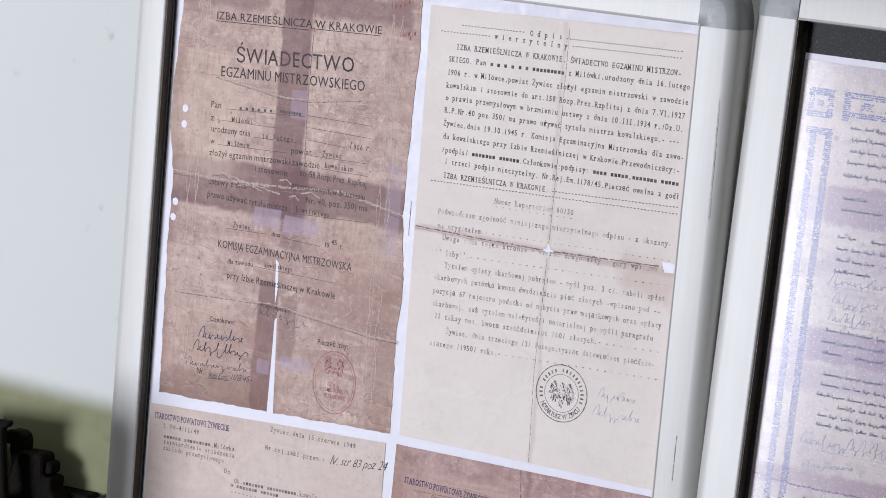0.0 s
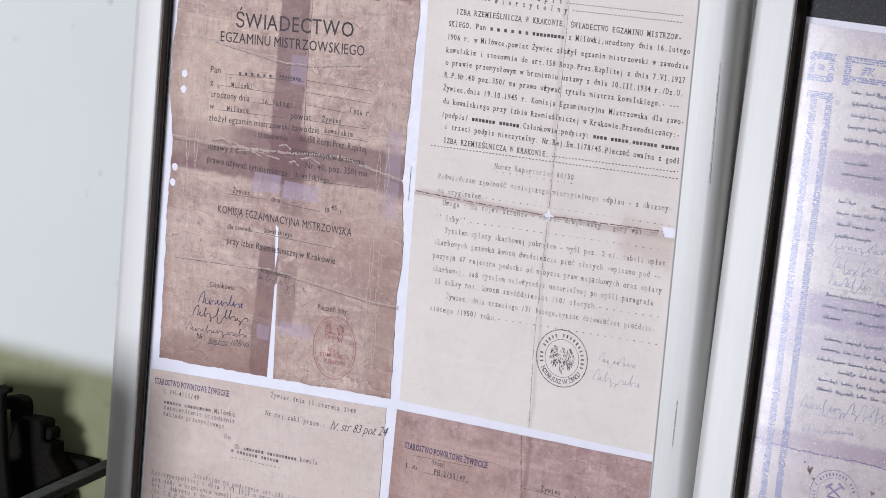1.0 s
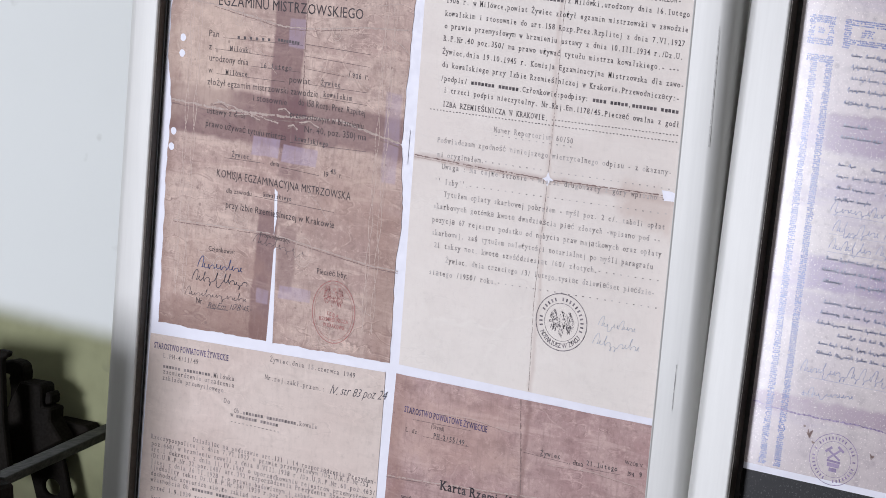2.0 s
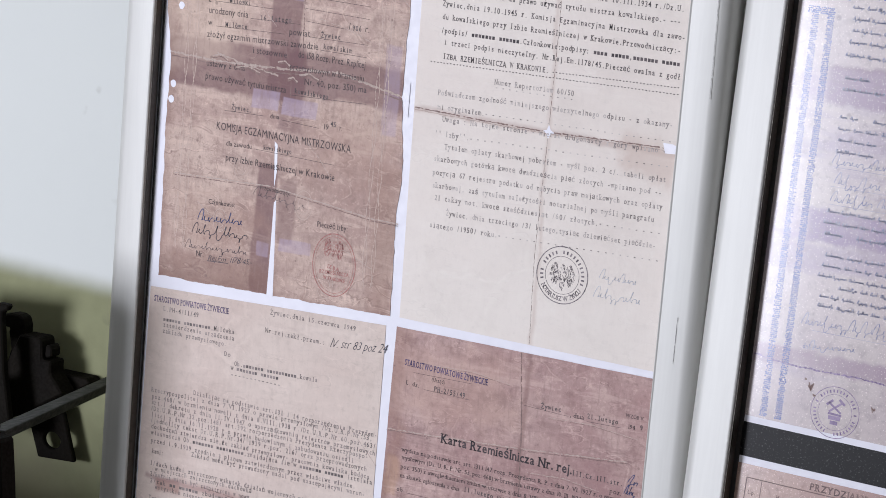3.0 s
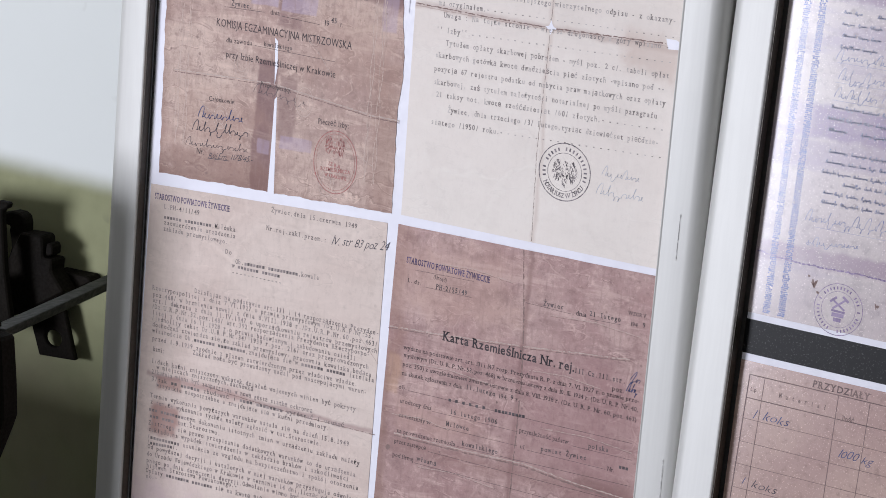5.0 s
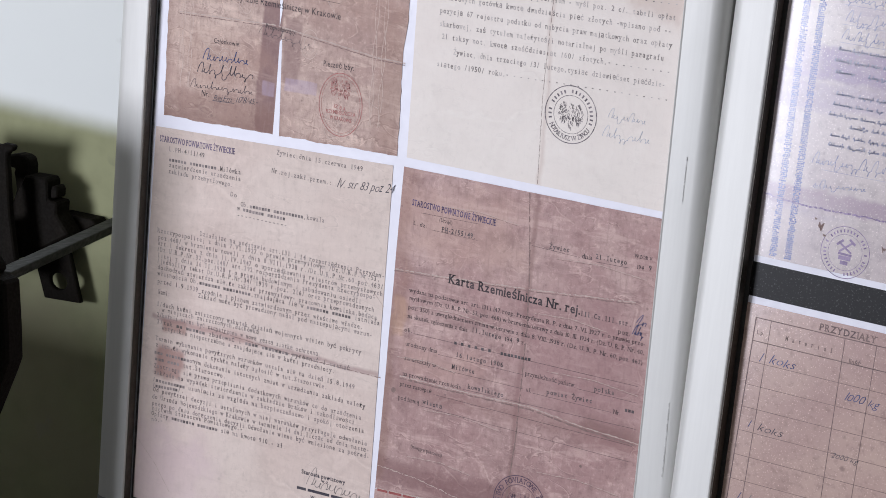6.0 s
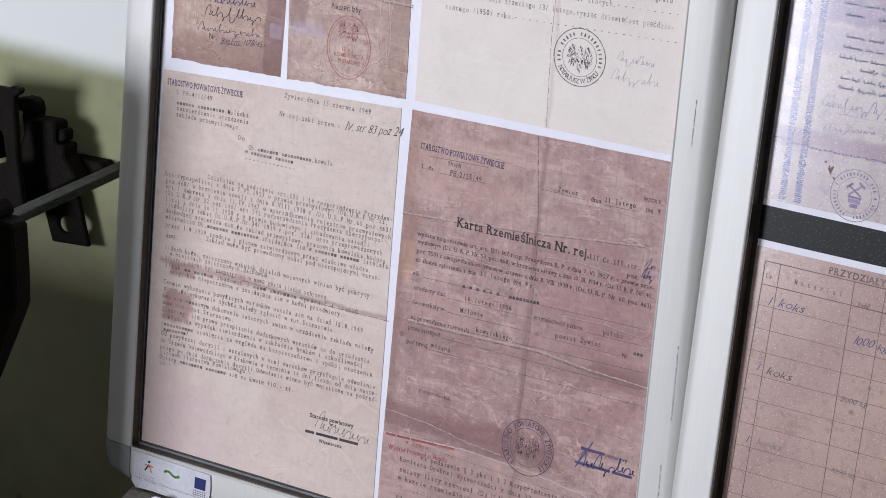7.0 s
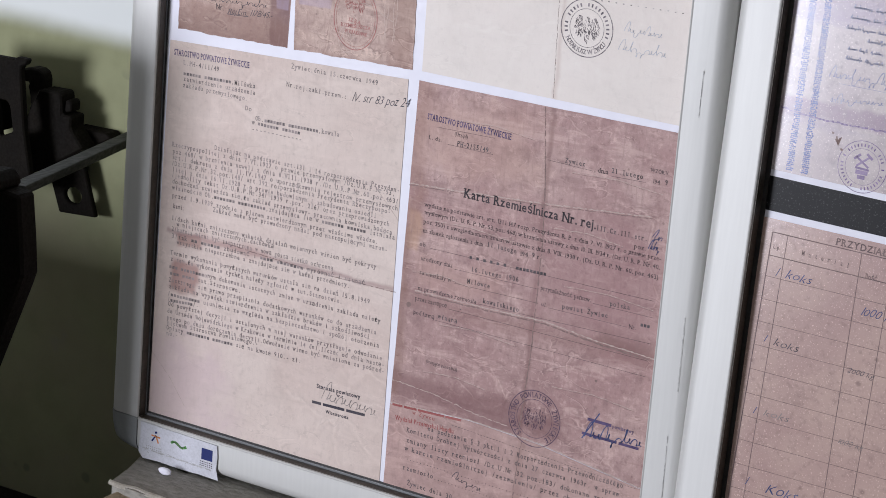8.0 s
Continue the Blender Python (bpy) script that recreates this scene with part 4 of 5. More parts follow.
typed("faded_type", "pozycją 67 rejestru podatku od nabycia praw majątkowych oraz opłaty", 227.4, 389.8, 397.3, 394.9, 3.0)
typed("faded_type", "skarbowej, zaś tytułem należytości notarialnej po myśli paragrafu", 227.8, 381.1, 392.2, 386.0, 3.0)
typed("faded_type", "21 taksy not. kwotę sześćdziesiąt /60/ złotych.- - - - - - - - -", 230.3, 373.1, 397.5, 378.2, 3.0)
typed("faded_type", "Żywiec, dnia trzeciego /3/ lutego,tysiąc dziewięćset pięćdzie-", 240.0, 364.1, 395.2, 369.4, 3.0)
typed("faded_type", "siątego /1950/ roku.- - - - - - - - - - - - - - - - - - - - - - -", 228.2, 354.4, 398.2, 360.7, 3.0)
scrawl("pale_blue_pen", 357.3, 343.3, 383.9, 343.7, 6.5, 31, 0.35, 6)
scrawl("pale_blue_pen", 354.5, 330.8, 388.0, 331.9, 7.3, 33, 0.35, 6)
open_piece()
ring("black_stamp", 330.5, 340.3, 18.7, 0.60, 1.00)
ring("black_stamp", 330.5, 340.3, 12.4, 0.30, 1.00)
around("black_stamp", "### ##### ###########", 330.5, 340.3, 13.6, 3.2, 200, -20, 1.00)
around("black_stamp", "NOTARIUSZ W ŻYWCU", 330.5, 340.3, 16.9, 3.0, -150, -30, 1.00)
emblem("black_stamp", 330.5, 340.3, 9.5)
close_piece()
# office_letter
begin("office_letter")
printed("violet_stamp", "STAROSTWO POWIATOWE ŻYWIECKIE", 8.4, 263.0, 72.7, 265.4, 4.1, 5)
typed("grey_type", "L.PH-4/11/49", 16.7, 257.3, 47.8, 258.3, 2.8)
typed("grey_type", "###### #########,Milówka", 17.1, 250.0, 78.9, 252.2, 2.8)
typed("grey_type", "zatwierdzenie urządzenia", 17.4, 246.0, 79.3, 247.5, 2.8)
typed("grey_type", "zakładu przemysłowego.", 17.2, 241.5, 73.0, 242.2, 2.8)
typed("grey_type", "Żywiec,dnia 15.czerwca 1949", 107.2, 271.9, 177.8, 273.6, 2.8)
typed("grey_type", "Nr.rej.zakł.przem.:", 104.0, 258.6, 154.0, 259.2, 2.8)
typed("grey_type", "Do", 71.1, 235.4, 76.8, 235.3, 2.8)
typed("grey_type", "Ob.####### ##########,kowala", 80.1, 229.9, 150.3, 232.1, 2.8)
typed("grey_type", "w ####### ######", 77.4, 226.6, 118.1, 227.1, 2.8)
typed("grey_type", "-------------", 77.3, 222.1, 120.4, 222.8, 2.8)
typed("grey_type", "Działając na podstawie art.131 i 14 rozporządzenia Prezyden-", 47.3, 202.2, 201.1, 203.8, 2.8)
typed("grey_type", "Rzeczypospolitej z dnia 7.VI.1927 o prawie przemysłowym /Dz.U.R.P.Nr.53,", 10.7, 197.2, 197.7, 200.7, 2.8)
typed("grey_type", "poz.468/ w brzmieniu noweli z dnia 8.VIII.1938 r./Dz.U.R.P.Nr.60,poz.463/", 11.5, 192.4, 200.9, 195.9, 2.8)
typed("grey_type", "art.1 dekretu z dnia 11.IV.1947 o uporządkowaniu rejestrów przemysłowych", 11.3, 188.2, 200.8, 191.1, 2.8)
typed("grey_type", "/Dz.U.R.P.Nr.32,poz.148/ art.392 rozporządzenia Prezydenta Rzeczypospo-", 11.1, 183.6, 195.3, 187.5, 2.8)
typed("grey_type", "litej z dnia 16.II.1928 r.o prawie budowlanym i zabudowaniu osiedli", 11.9, 179.2, 184.3, 182.3, 2.8)
typed("grey_type", "/jednolity tekst Dz.U.R.P.Nr.34/ 1939 r.poz. 216/ oraz przeprowadzonych", 11.6, 175.0, 195.1, 178.7, 2.8)
typed("grey_type", "dochodzeń stwierdza się,że zakład przemysłowy- pracownia kowalska,będąca", 12.4, 170.6, 197.8, 173.7, 2.8)
typed("grey_type", "własnością Ob.####### #########,znajdująca się w ####### ###### istniała", 12.7, 166.1, 200.4, 170.3, 2.8)
typed("grey_type", "przed 1.9.1939 zgodnie z planem zatwierdzonym przez właściwe władze.", 13.1, 160.3, 187.2, 164.6, 2.8)
typed("grey_type", "Zakład może być prowadzony nadal pod następującymi warun-", 48.9, 157.3, 195.3, 160.8, 2.8)
typed("grey_type", "kami:", 14.6, 152.7, 25.0, 152.9, 2.8)
typed("grey_type", "1/dach kuźni zniszczony wskutek działań wojennych winien być pokryty", 13.6, 143.8, 187.4, 146.9, 2.8)
typed("grey_type", "w miejscach zniszczonych,dachówką", 18.4, 140.2, 102.4, 142.3, 2.8)
typed("grey_type", "2/kuźnia winna być zaopatrzona w nową gęstą siatkę ochronną", 14.2, 135.9, 152.5, 137.7, 2.8)
typed("grey_type", "3/tak ## ###### zbudować i #### ######## wyrównać i usunąć", 14.5, 130.9, 179.3, 133.3, 2.8)
typed("grey_type", "wszystkie niepotrzebne a znajdujące się w kuźni przedmioty.", 19.2, 127.0, 167.2, 128.5, 2.8)
typed("grey_type", "Termin wykonania powyższych warunków ustala się na dzień 15.8.1949", 14.3, 118.3, 184.1, 121.1, 2.8)
typed("grey_type", "z tem,że wykonanie tychże należy zgłosić w tut.Starostwie.", 14.6, 113.7, 162.2, 115.9, 2.8)
typed("grey_type", "### ########onym dokonaniu istotnych zmian w urządzeniu zakładu należy", 13.9, 108.0, 193.8, 109.6, 2.8)
typed("grey_type", "### #### tut.Starostwo.", 14.8, 103.2, 77.2, 103.8, 2.8)
typed("grey_type", "Zastrzega się prawo przepisania dodatkowych warunków co do urządzenia", 14.1, 97.9, 191.4, 100.8, 2.8)
typed("grey_type", "zakładu,na wypadek stwierdzenia w zakładzie braków i szkodliwości", 14.4, 92.9, 186.2, 96.3, 2.8)
typed("grey_type", "/########## usunięcia ze względu na bezpieczeństwo i spokój otoczenia", 13.8, 87.2, 194.4, 91.8, 2.8)
typed("grey_type", "/########/.", 14.0, 83.0, 41.5, 84.8, 2.8)
typed("grey_type", "Od powyższej decyzji i ustalonych w niej warunków przysługuje odwołanie", 14.7, 79.8, 197.5, 83.5, 2.8)
typed("grey_type", "do Urzędu Wojewódzkiego w Krakowie w terminie 14 dni,licząc od dnia nastę-", 14.1, 74.5, 199.7, 79.1, 2.8)
typed("grey_type", "pnego po dniu doręczenia decyzji.Odwołanie winno być wniesione za pośred-", 14.4, 69.5, 200.1, 74.7, 2.8)
typed("grey_type", "nictwem Starostwa Powiatowego.-", 14.6, 65.7, 94.3, 68.9, 2.8)
typed("grey_type", "Opłaty ######## ####### się na kwotę 910.- zł.", 14.4, 61.8, 131.3, 65.0, 2.8)
typed("grey_type", "no.-", 14.6, 57.5, 25.2, 58.4, 2.8)
penned("dark_pen", "IV. str 83 poz 24", 157.3, 258.7, 202.6, 262.9, 6.1)
printed("dark_stamp", "Starosta powiatowy", 145.8, 50.6, 182.1, 51.5, 3.0, 2)
printed("dark_stamp", "w z.", 162.6, 48.2, 169.2, 48.2, 2.4, 1)
printed("dark_stamp", "### ####### ######", 142.9, 38.5, 186.8, 39.8, 3.4, 2)
printed("dark_stamp", "Wicestarosta", 154.7, 34.0, 173.6, 34.3, 2.4, 2)
scrawl("grey_pen", 150.6, 43.8, 195.4, 42.9, 13.8, 45, 0.40, 6)
# craft_card
begin("craft_card")
printed("violet_stamp", "STAROSTWO POWIATOWE ŻYWIECKIE", 218.1, 258.2, 282.8, 257.0, 4.1, 5)
rule("print_ink", 225.6, 254.3, 270.8, 255.7, 0.20, 0)
printed("print_ink", "(Urząd)", 239.9, 251.4, 250.0, 251.1, 2.6, 4)
printed("print_ink", "L. dz.", 220.2, 245.1, 230.8, 244.9, 2.8, 4)
rule("print_ink", 234.4, 244.4, 270.2, 244.5, 0.20, 0)
typed("type_ink", "PH-2/55/49.", 242.3, 244.9, 269.3, 245.0, 3.4)
typed("type_ink", "Żywiec", 323.8, 250.2, 339.2, 250.7, 3.2)
rule("print_ink", 311.2, 249.5, 344.8, 248.9, 0.20, 0)
printed("print_ink", ", dnia", 345.7, 248.7, 356.0, 249.0, 3.2, 4)
typed("type_ink", "21.lutego", 357.9, 250.5, 381.2, 251.3, 3.2)
rule("print_ink", 358.5, 248.4, 383.0, 249.4, 0.20, 0)
printed("print_ink", "WZÓR V.", 385.8, 257.1, 399.1, 257.3, 2.4, 4)
printed("print_ink", "194", 387.8, 250.1, 393.1, 250.1, 2.8, 4)
typed("type_ink", "9", 396.6, 250.8, 399.0, 251.0, 3.2)
printed("print_ink", "Karta Rzemieślnicza Nr. rej.", 250.7, 211.3, 350.9, 211.2, 6.1, 5)
typed("type_ink", "III.Cz.III.str.", 351.0, 210.8, 388.9, 211.6, 3.2)
scrawl("blue_pen", 391.8, 214.9, 398.0, 213.7, 6.5, 51, 0.50, 2)
printed("print_ink", "poz.", 379.4, 205.0, 388.0, 205.0, 3.2, 4)
scrawl("blue_pen", 389.8, 206.9, 397.6, 206.8, 6.5, 52, 0.50, 3)
printed("print_ink", "wydana na podstawie art. art. 131 i 147 rozp. Prezydenta R. P. z dnia 7. VI. 1927 r. o prawie prze-", 221.3, 198.7, 399.5, 200.8, 2.9, 4)
printed("print_ink", "mysłowym (Dz. U. R. P. Nr. 53, poz. 468) w brzmieniu ustawy z dnia 10. III. 1934 r. (Dz. U. R. P. Nr. 40,", 221.8, 193.3, 399.3, 195.1, 2.9, 4)
printed("print_ink", "poz. 350) z uwzględnieniem zmian w ustawie z dnia 8. VIII. 1938 r. (Dz. U. R. P. Nr. 60, poz. 463)", 221.5, 186.9, 398.9, 188.2, 2.9, 4)
printed("print_ink", "na skutek zgłoszenia z dnia", 221.6, 180.6, 268.5, 181.2, 2.9, 4)
typed("type_ink", "11.lutego", 271.5, 181.9, 294.5, 182.0, 3.2)
printed("print_ink", "194", 296.8, 181.3, 303.2, 181.6, 3.0, 4)
typed("type_ink", "9", 305.7, 182.2, 308.3, 182.0, 3.2)
printed("print_ink", "r.", 310.0, 182.0, 312.6, 182.2, 2.8, 4)
printed("print_ink", "ob.", 219.8, 170.7, 226.1, 170.9, 2.8, 4)
rule("print_ink", 227.4, 170.8, 397.3, 173.3, 0.20, 0)
typed("type_ink", "# # # # # #", 259.0, 170.4, 287.8, 171.1, 3.2)
typed("type_ink", "#########", 294.8, 171.1, 318.3, 171.9, 3.2)
printed("print_ink", "urodzony dnia", 221.6, 161.1, 246.6, 161.3, 3.0, 4)
typed("type_ink", "16.lutego 1906", 261.1, 162.2, 298.1, 163.3, 3.2)
rule("print_ink", 247.6, 160.7, 313.0, 161.7, 0.20, 0)
printed("print_ink", "przynależność państw.", 314.7, 161.7, 352.4, 162.0, 3.0, 4)
typed("type_ink", "polska", 366.2, 162.9, 381.5, 163.5, 3.2)
rule("print_ink", 354.2, 161.6, 398.5, 162.2, 0.20, 0)
printed("print_ink", "zamieszkały w", 221.6, 151.2, 246.7, 151.0, 3.0, 4)
typed("type_ink", "Milówce", 258.9, 153.4, 276.9, 153.7, 3.2)
rule("print_ink", 248.5, 151.0, 313.9, 152.1, 0.20, 0)
printed("print_ink", "ul.", 316.2, 151.1, 320.5, 150.9, 2.8, 4)
rule("print_ink", 321.8, 150.9, 380.3, 151.6, 0.20, 0)
typed("type_ink", "powiat Żywiec", 331.8, 152.8, 366.2, 154.4, 3.2)
printed("print_ink", "Nr.", 381.6, 151.2, 386.6, 151.2, 2.8, 4)
typed("type_ink", "###", 389.5, 154.6, 396.9, 154.5, 3.2)
printed("print_ink", "na prowadzenie rzemiosła", 221.2, 139.9, 267.2, 140.7, 3.0, 4)
typed("type_ink", "kowalskiego", 272.3, 142.7, 300.2, 143.0, 3.2)
rule("print_ink", 268.9, 141.1, 398.9, 144.6, 0.20, 0)
printed("print_ink", "przez zastępcę", 219.7, 132.3, 244.8, 132.6, 3.0, 4)
rule("print_ink", 246.7, 132.2, 397.7, 132.7, 0.20, 0)
typed("type_ink", "-", 254.6, 132.9, 256.8, 133.1, 3.2)
printed("print_ink", "pod firmą", 219.2, 122.5, 235.9, 122.5, 3.0, 4)
typed("type_ink", "własną", 238.5, 123.9, 254.1, 123.6, 3.2)
rule("print_ink", 236.9, 121.9, 397.3, 121.8, 0.20, 0)
printed("print_ink", "(miejsce pieczęci)", 232.0, 90.8, 256.9, 90.2, 2.4, 4)
open_piece()
ring("violet_ring", 319.1, 72.6, 19.6, 0.60, 1.00)
ring("violet_ring", 319.1, 72.6, 13.4, 0.35, 1.00)
around("violet_ring", "STAROSTWO POWIATOWE ŻYWIECKIE", 319.1, 72.6, 14.8, 3.6, 235, -55, 1.00)
emblem("violet_ring", 319.1, 72.6, 9.5)
close_piece()
printed("violet_stamp", "###########", 358.6, 81.7, 376.4, 81.6, 3.6, 2)
printed("violet_stamp", "powiatowy", 377.2, 81.4, 393.2, 81.3, 2.4, 1)
printed("violet_stamp", "### ####### ######", 355.4, 71.3, 397.7, 71.1, 3.2, 1)
scrawl("blue_pen", 357.7, 70.3, 399.4, 74.3, 10.5, 55, 0.75, 6)
rule("blue_pen", 355.7, 68.6, 367.1, 88.7, 0.80, 0)
# amendment_slip
begin("amendment_slip")
printed("red_office_stamp", "#### ##### ########## ######", 208.4, 53.7, 263.2, 56.0, 2.8, 2)
printed("red_office_stamp", "Wydział Przemysłu i Handlu", 211.5, 44.2, 258.3, 46.1, 3.2, 2)
typed("red_office_stamp", "w Żywcu", 224.7, 51.3, 242.9, 51.1, 2.4)
typed("type_ink", "na podstawie § 3 pkt.1 i 2 Rozporządzenia Przewodniczącego", 237.8, 42.8, 389.5, 42.3, 3.4)
typed("type_ink", "Komitetu Drobnej Wytwórczości z dnia 27 czerwca 1963r. w spraw", 221.3, 37.6, 387.3, 35.7, 3.4)
typed("type_ink", "zmiany listy rzemiosł /Dz.U.Nr.32 poz.183/ dokonano zmi", 221.5, 30.2, 377.0, 28.9, 3.4)
typed("type_ink", "w karcie rzemieślniczej /zezwoleniu/ przez okreś", 220.7, 24.2, 360.6, 23.1, 3.4)
typed("type_ink", "..............................................", 222.2, 18.0, 348.4, 15.6, 3.4)
typed("type_ink", "rzemiosło....................................", 220.6, 10.0, 344.9, 7.4, 3.4)
typed("type_ink", "Żywiec dnia 30", 224.7, -0.5, 261.4, -1.2, 3.4)
rule("type_ink", 256.4, 51.8, 399.8, 44.4, 0.30, 2.5)
scrawl("dark_pen", 260.0, 14.5, 282.9, 10.5, 5.7, 61, 0.50, 4)

for name, ob in PRINTS.items():
    flush(name, ob, POSTER - 0.0004)

# ---- the second frame ----
RX, RP = 0.4642, 0.012
right_frame = poster_frame(pose(RX, -0.020, BASE - 0.006) @ pose(0, 0, 0, -3.3), 0.0, 0.404, -0.004, 0.605, RP, 0.0225, 0.003, "silver snap frame with glossy reproductions on black", "poster frames on the bench")
part("poster_sheet", box(bmesh.new(), 0.0, 0.404, RP, RP + 0.001, -0.004, 0.605), "black_board", right_frame, "black glossy poster paper")


def curl(x):
    """How far the glossy paper stands off its board, x metres from its bound edge."""
    return 0.0005 * (1 - math.exp(-max(0.0, x - 0.0031) / 0.010))


def curled_sheet(x0, x1, z0, z1, y):
    """A thin print that curls back towards its bound edge."""
    bm, rows = bmesh.new(), []
    for i in range(41):
        f = (i / 40) ** 2
        rows.append([bm.verts.new((x0 + (x1 - x0) * f, y - curl(x0 + (x1 - x0) * f) + t, z)) for z, t in ((z0, 0), (z1, 0), (z1, 0.0002), (z0, 0.0002))])
    for a, b in zip(rows, rows[1:]):
        for k in range(4):
            f = bm.faces.new((a[k], a[(k + 1) % 4], b[(k + 1) % 4], b[k]))
            f.smooth = k == 0
    for cap in (rows[0], rows[-1]):
        bm.faces.new(cap)
    for e in bm.edges:
        e.smooth = all(f.smooth for f in e.link_faces)
    bmesh.ops.recalc_face_normals(bm, faces=bm.faces[:])
    return bm


def right_print(name, x0, x1, z0, z1, margin, material, label):
    """A print with its white margin on the black poster."""
    part("print_margin", curled_sheet(x0, x1 + margin, z0 - margin, z1 + margin, RP - 0.0001), "white_sheet", right_frame, "white paper margin")
    return part(name, curled_sheet(x0, x1, z0, z1, RP - 0.0004), material, right_frame, label)


deed = right_print("guild_deed", 0.0031, 0.207, 0.283, 0.5815, 0.0042, "deed", "glossy faded deed with a blue border")
table_card = right_print("allotment_card", 0.0031, 0.207, 0.020, 0.2525, 0.0045, "allotment", "brown ruled allotment table")


def weave(x0, x1, z0, z1, keep=0.94):
    """A strip of the blue woven border: short dashes in staggered rows."""
    open_piece()
    nx, nz = max(2, round((x1 - x0) / 1.25)), max(2, round((z1 - z0) / 1.25))
    for j in range(nz):
        for i in range(nx):
            if rng.random() < keep:
                x = x0 + (x1 - x0) * (i + 0.5 * (j % 2) * 0.8) / nx
                z = z0 + (z1 - z0) * j / nz + rng.uniform(-0.15, 0.15)
                quad("blue_print", (x, z), (x + rng.uniform(0.75, 1.2), z + rng.uniform(-0.2, 0.2)), rng.uniform(0.65, 1.1))
    close_piece()


begin("deed")
for x in (13.0, 23.2):                                    # upright border
    weave(x, x + 4.6, 285, 540)
for x0, x1, z0, z1 in ((9, 26, 561.5, 566), (9, 13, 549, 562), (9, 26, 548, 552), (22, 26, 549, 562), (15.5, 19.5, 555, 559),
                       (32.5, 37, 548, 566), (37, 205, 562, 566), (37, 205, 550.5, 554), (44, 52, 555.5, 560.5), (60, 68, 555.5, 560.5), (76, 84, 555.5, 560.5),
                       (10, 27, 537.5, 542)):
    weave(x0, x1, z0, z1, 0.88)
open_piece()
for z in (543, 536, 529, 522, 514, 500, 493, 476, 469, 462, 455, 418, 411, 404, 391, 384.5, 378, 372, 365.5, 359.5):     # faded lines of lettering
    x = 38 + rng.uniform(0, 5)
    open_piece()
    while x < 198:
        w = rng.uniform(4, 13)
        if rng.random() < 0.9:
            scrawl("pale_blue_print", x, z, x + w, z + 0.4, rng.uniform(1.6, 2.3), rng.randrange(999), 0.62, max(3, int(w / 1.2)))
        x += w + rng.uniform(1.0, 2.8)
    close_piece()
close_piece()
for k, (x0, x1, z, h) in enumerate(((39, 76, 448, 8), (82, 136, 448, 8), (42, 72, 436, 9), (76, 156, 436, 8), (41, 68, 425, 8), (72, 146, 426, 7), (33, 98, 347, 9), (102, 156, 349, 6), (40, 70, 333, 6))):
    scrawl("pale_blue_print", x0, z, x1, z + 3.0 if z < 400 else z + 0.5, h * 0.8, 171 + k, 0.55, max(4, int((x1 - x0) / 5)))
for z in (446, 434, 423, 344):
    rule("pale_blue_print", 40, z, 202, z + 1, 0.25)
typed("pale_blue_print", "dnia", 35.5, 332, 44, 332, 2.6)
open_piece()
ring("pale_violet", 62.6, 296.5, 16.0, 0.4)
ring("pale_violet", 62.6, 296.5, 11.2, 0.25)
around("pale_violet", "######## # ######### ### # ########", 62.6, 296.5, 12.2, 2.6, 250, -90)
for a, b, w in (((-4, -3.5), (4, -3.5), 2.6), ((-2.5, -6.5), (2.5, -6.5), 2.4), ((-5, 6), (4, 0), 1.3), ((4.5, 7), (-4, 0), 1.3), ((-6, 4), (-2, 7.5), 1.6), ((2, 8.5), (6, 5.5), 1.6), ((-4.5, -1), (4.5, -1.4), 1.4)):
    quad("pale_violet", Vector(a) + Vector((62.6, 296.5)), Vector(b) + Vector((62.6, 296.5)), w)
close_piece()
crease("pale_violet", [(4, 322.5), (30, 320), (74, 320.5), (204, 316)], 0.9, rng, 0.9)
for x, z, w, h in ((43, 309, 3, 4.2), (47, 304, 1.6, 1.6), (86, 303, 2.2, 3), (40, 313, 1.4, 1)):
    crease("crease_dark", [(x, z), (x + w * 0.5, z + 0.6), (x + w, z)], h, rng, 0.4)
flush("deed", deed, RP - 0.0004, curl)
begin("allotment")
printed("table_print", "PRZYDZIAŁY", 52.8, 245.6, 91, 245.2, 4.2, 5)
typed("table_print", "M a t e r i a ł", 31.5, 234, 64, 233.2, 2.6)
printed("table_print", "Ilość", 75, 229, 83, 229, 3.2, 5)
printed("table_print", "L.p.", 12, 234, 17, 234, 2.4, 5)
for xa, xb, w in ((4.2, 10.3, 0.7), (14.6, 20.8, 0.45), (68.8, 70.6, 0.45), (87.0, 91.6, 0.45), (152, 155, 0.4), (202, 205, 0.6)):
    rule("table_print", xa, 22, xb, 244.2, w)
for k, z in enumerate((244.2, 229.3, 215.9, 201, 186.4, 171, 155, 139, 124, 108, 92, 76, 60, 44, 28)):
    rule("table_print", 4.5 + 0.026 * (z - 22), z, 205, z - 0.4, 0.6 if k < 2 else 0.32)
for text, key, x, z, w, h in (("koks", "blue_pen", 22, 217.5, 18, 5.5), ("1000 kg", "blue_pen", 74, 206, 24, 5), ("koks", "dark_pen", 20.5, 173.5, 17.5, 5.0), ("2000 kg", "dark_pen", 72, 168.5, 18, 3.2),
                              ("koks", "grey_pen", 20.5, 127.5, 18, 4.5), ("1000 kg", "grey_pen", 72, 122.5, 18, 3.2), ("Koks", "blue_pen", 29, 78.5, 22, 7.0)):
    penned(key, text, x, z, x + w, z - 0.6, h)
for x, z, h in ((14.5, 217, 6), (13, 174, 4.5), (12.5, 127, 4.5), (14, 80, 6)):
    penned("blue_pen", "1", x, z, x + 2.2, z, h)
flush("allotment", table_card, RP - 0.0004, curl)

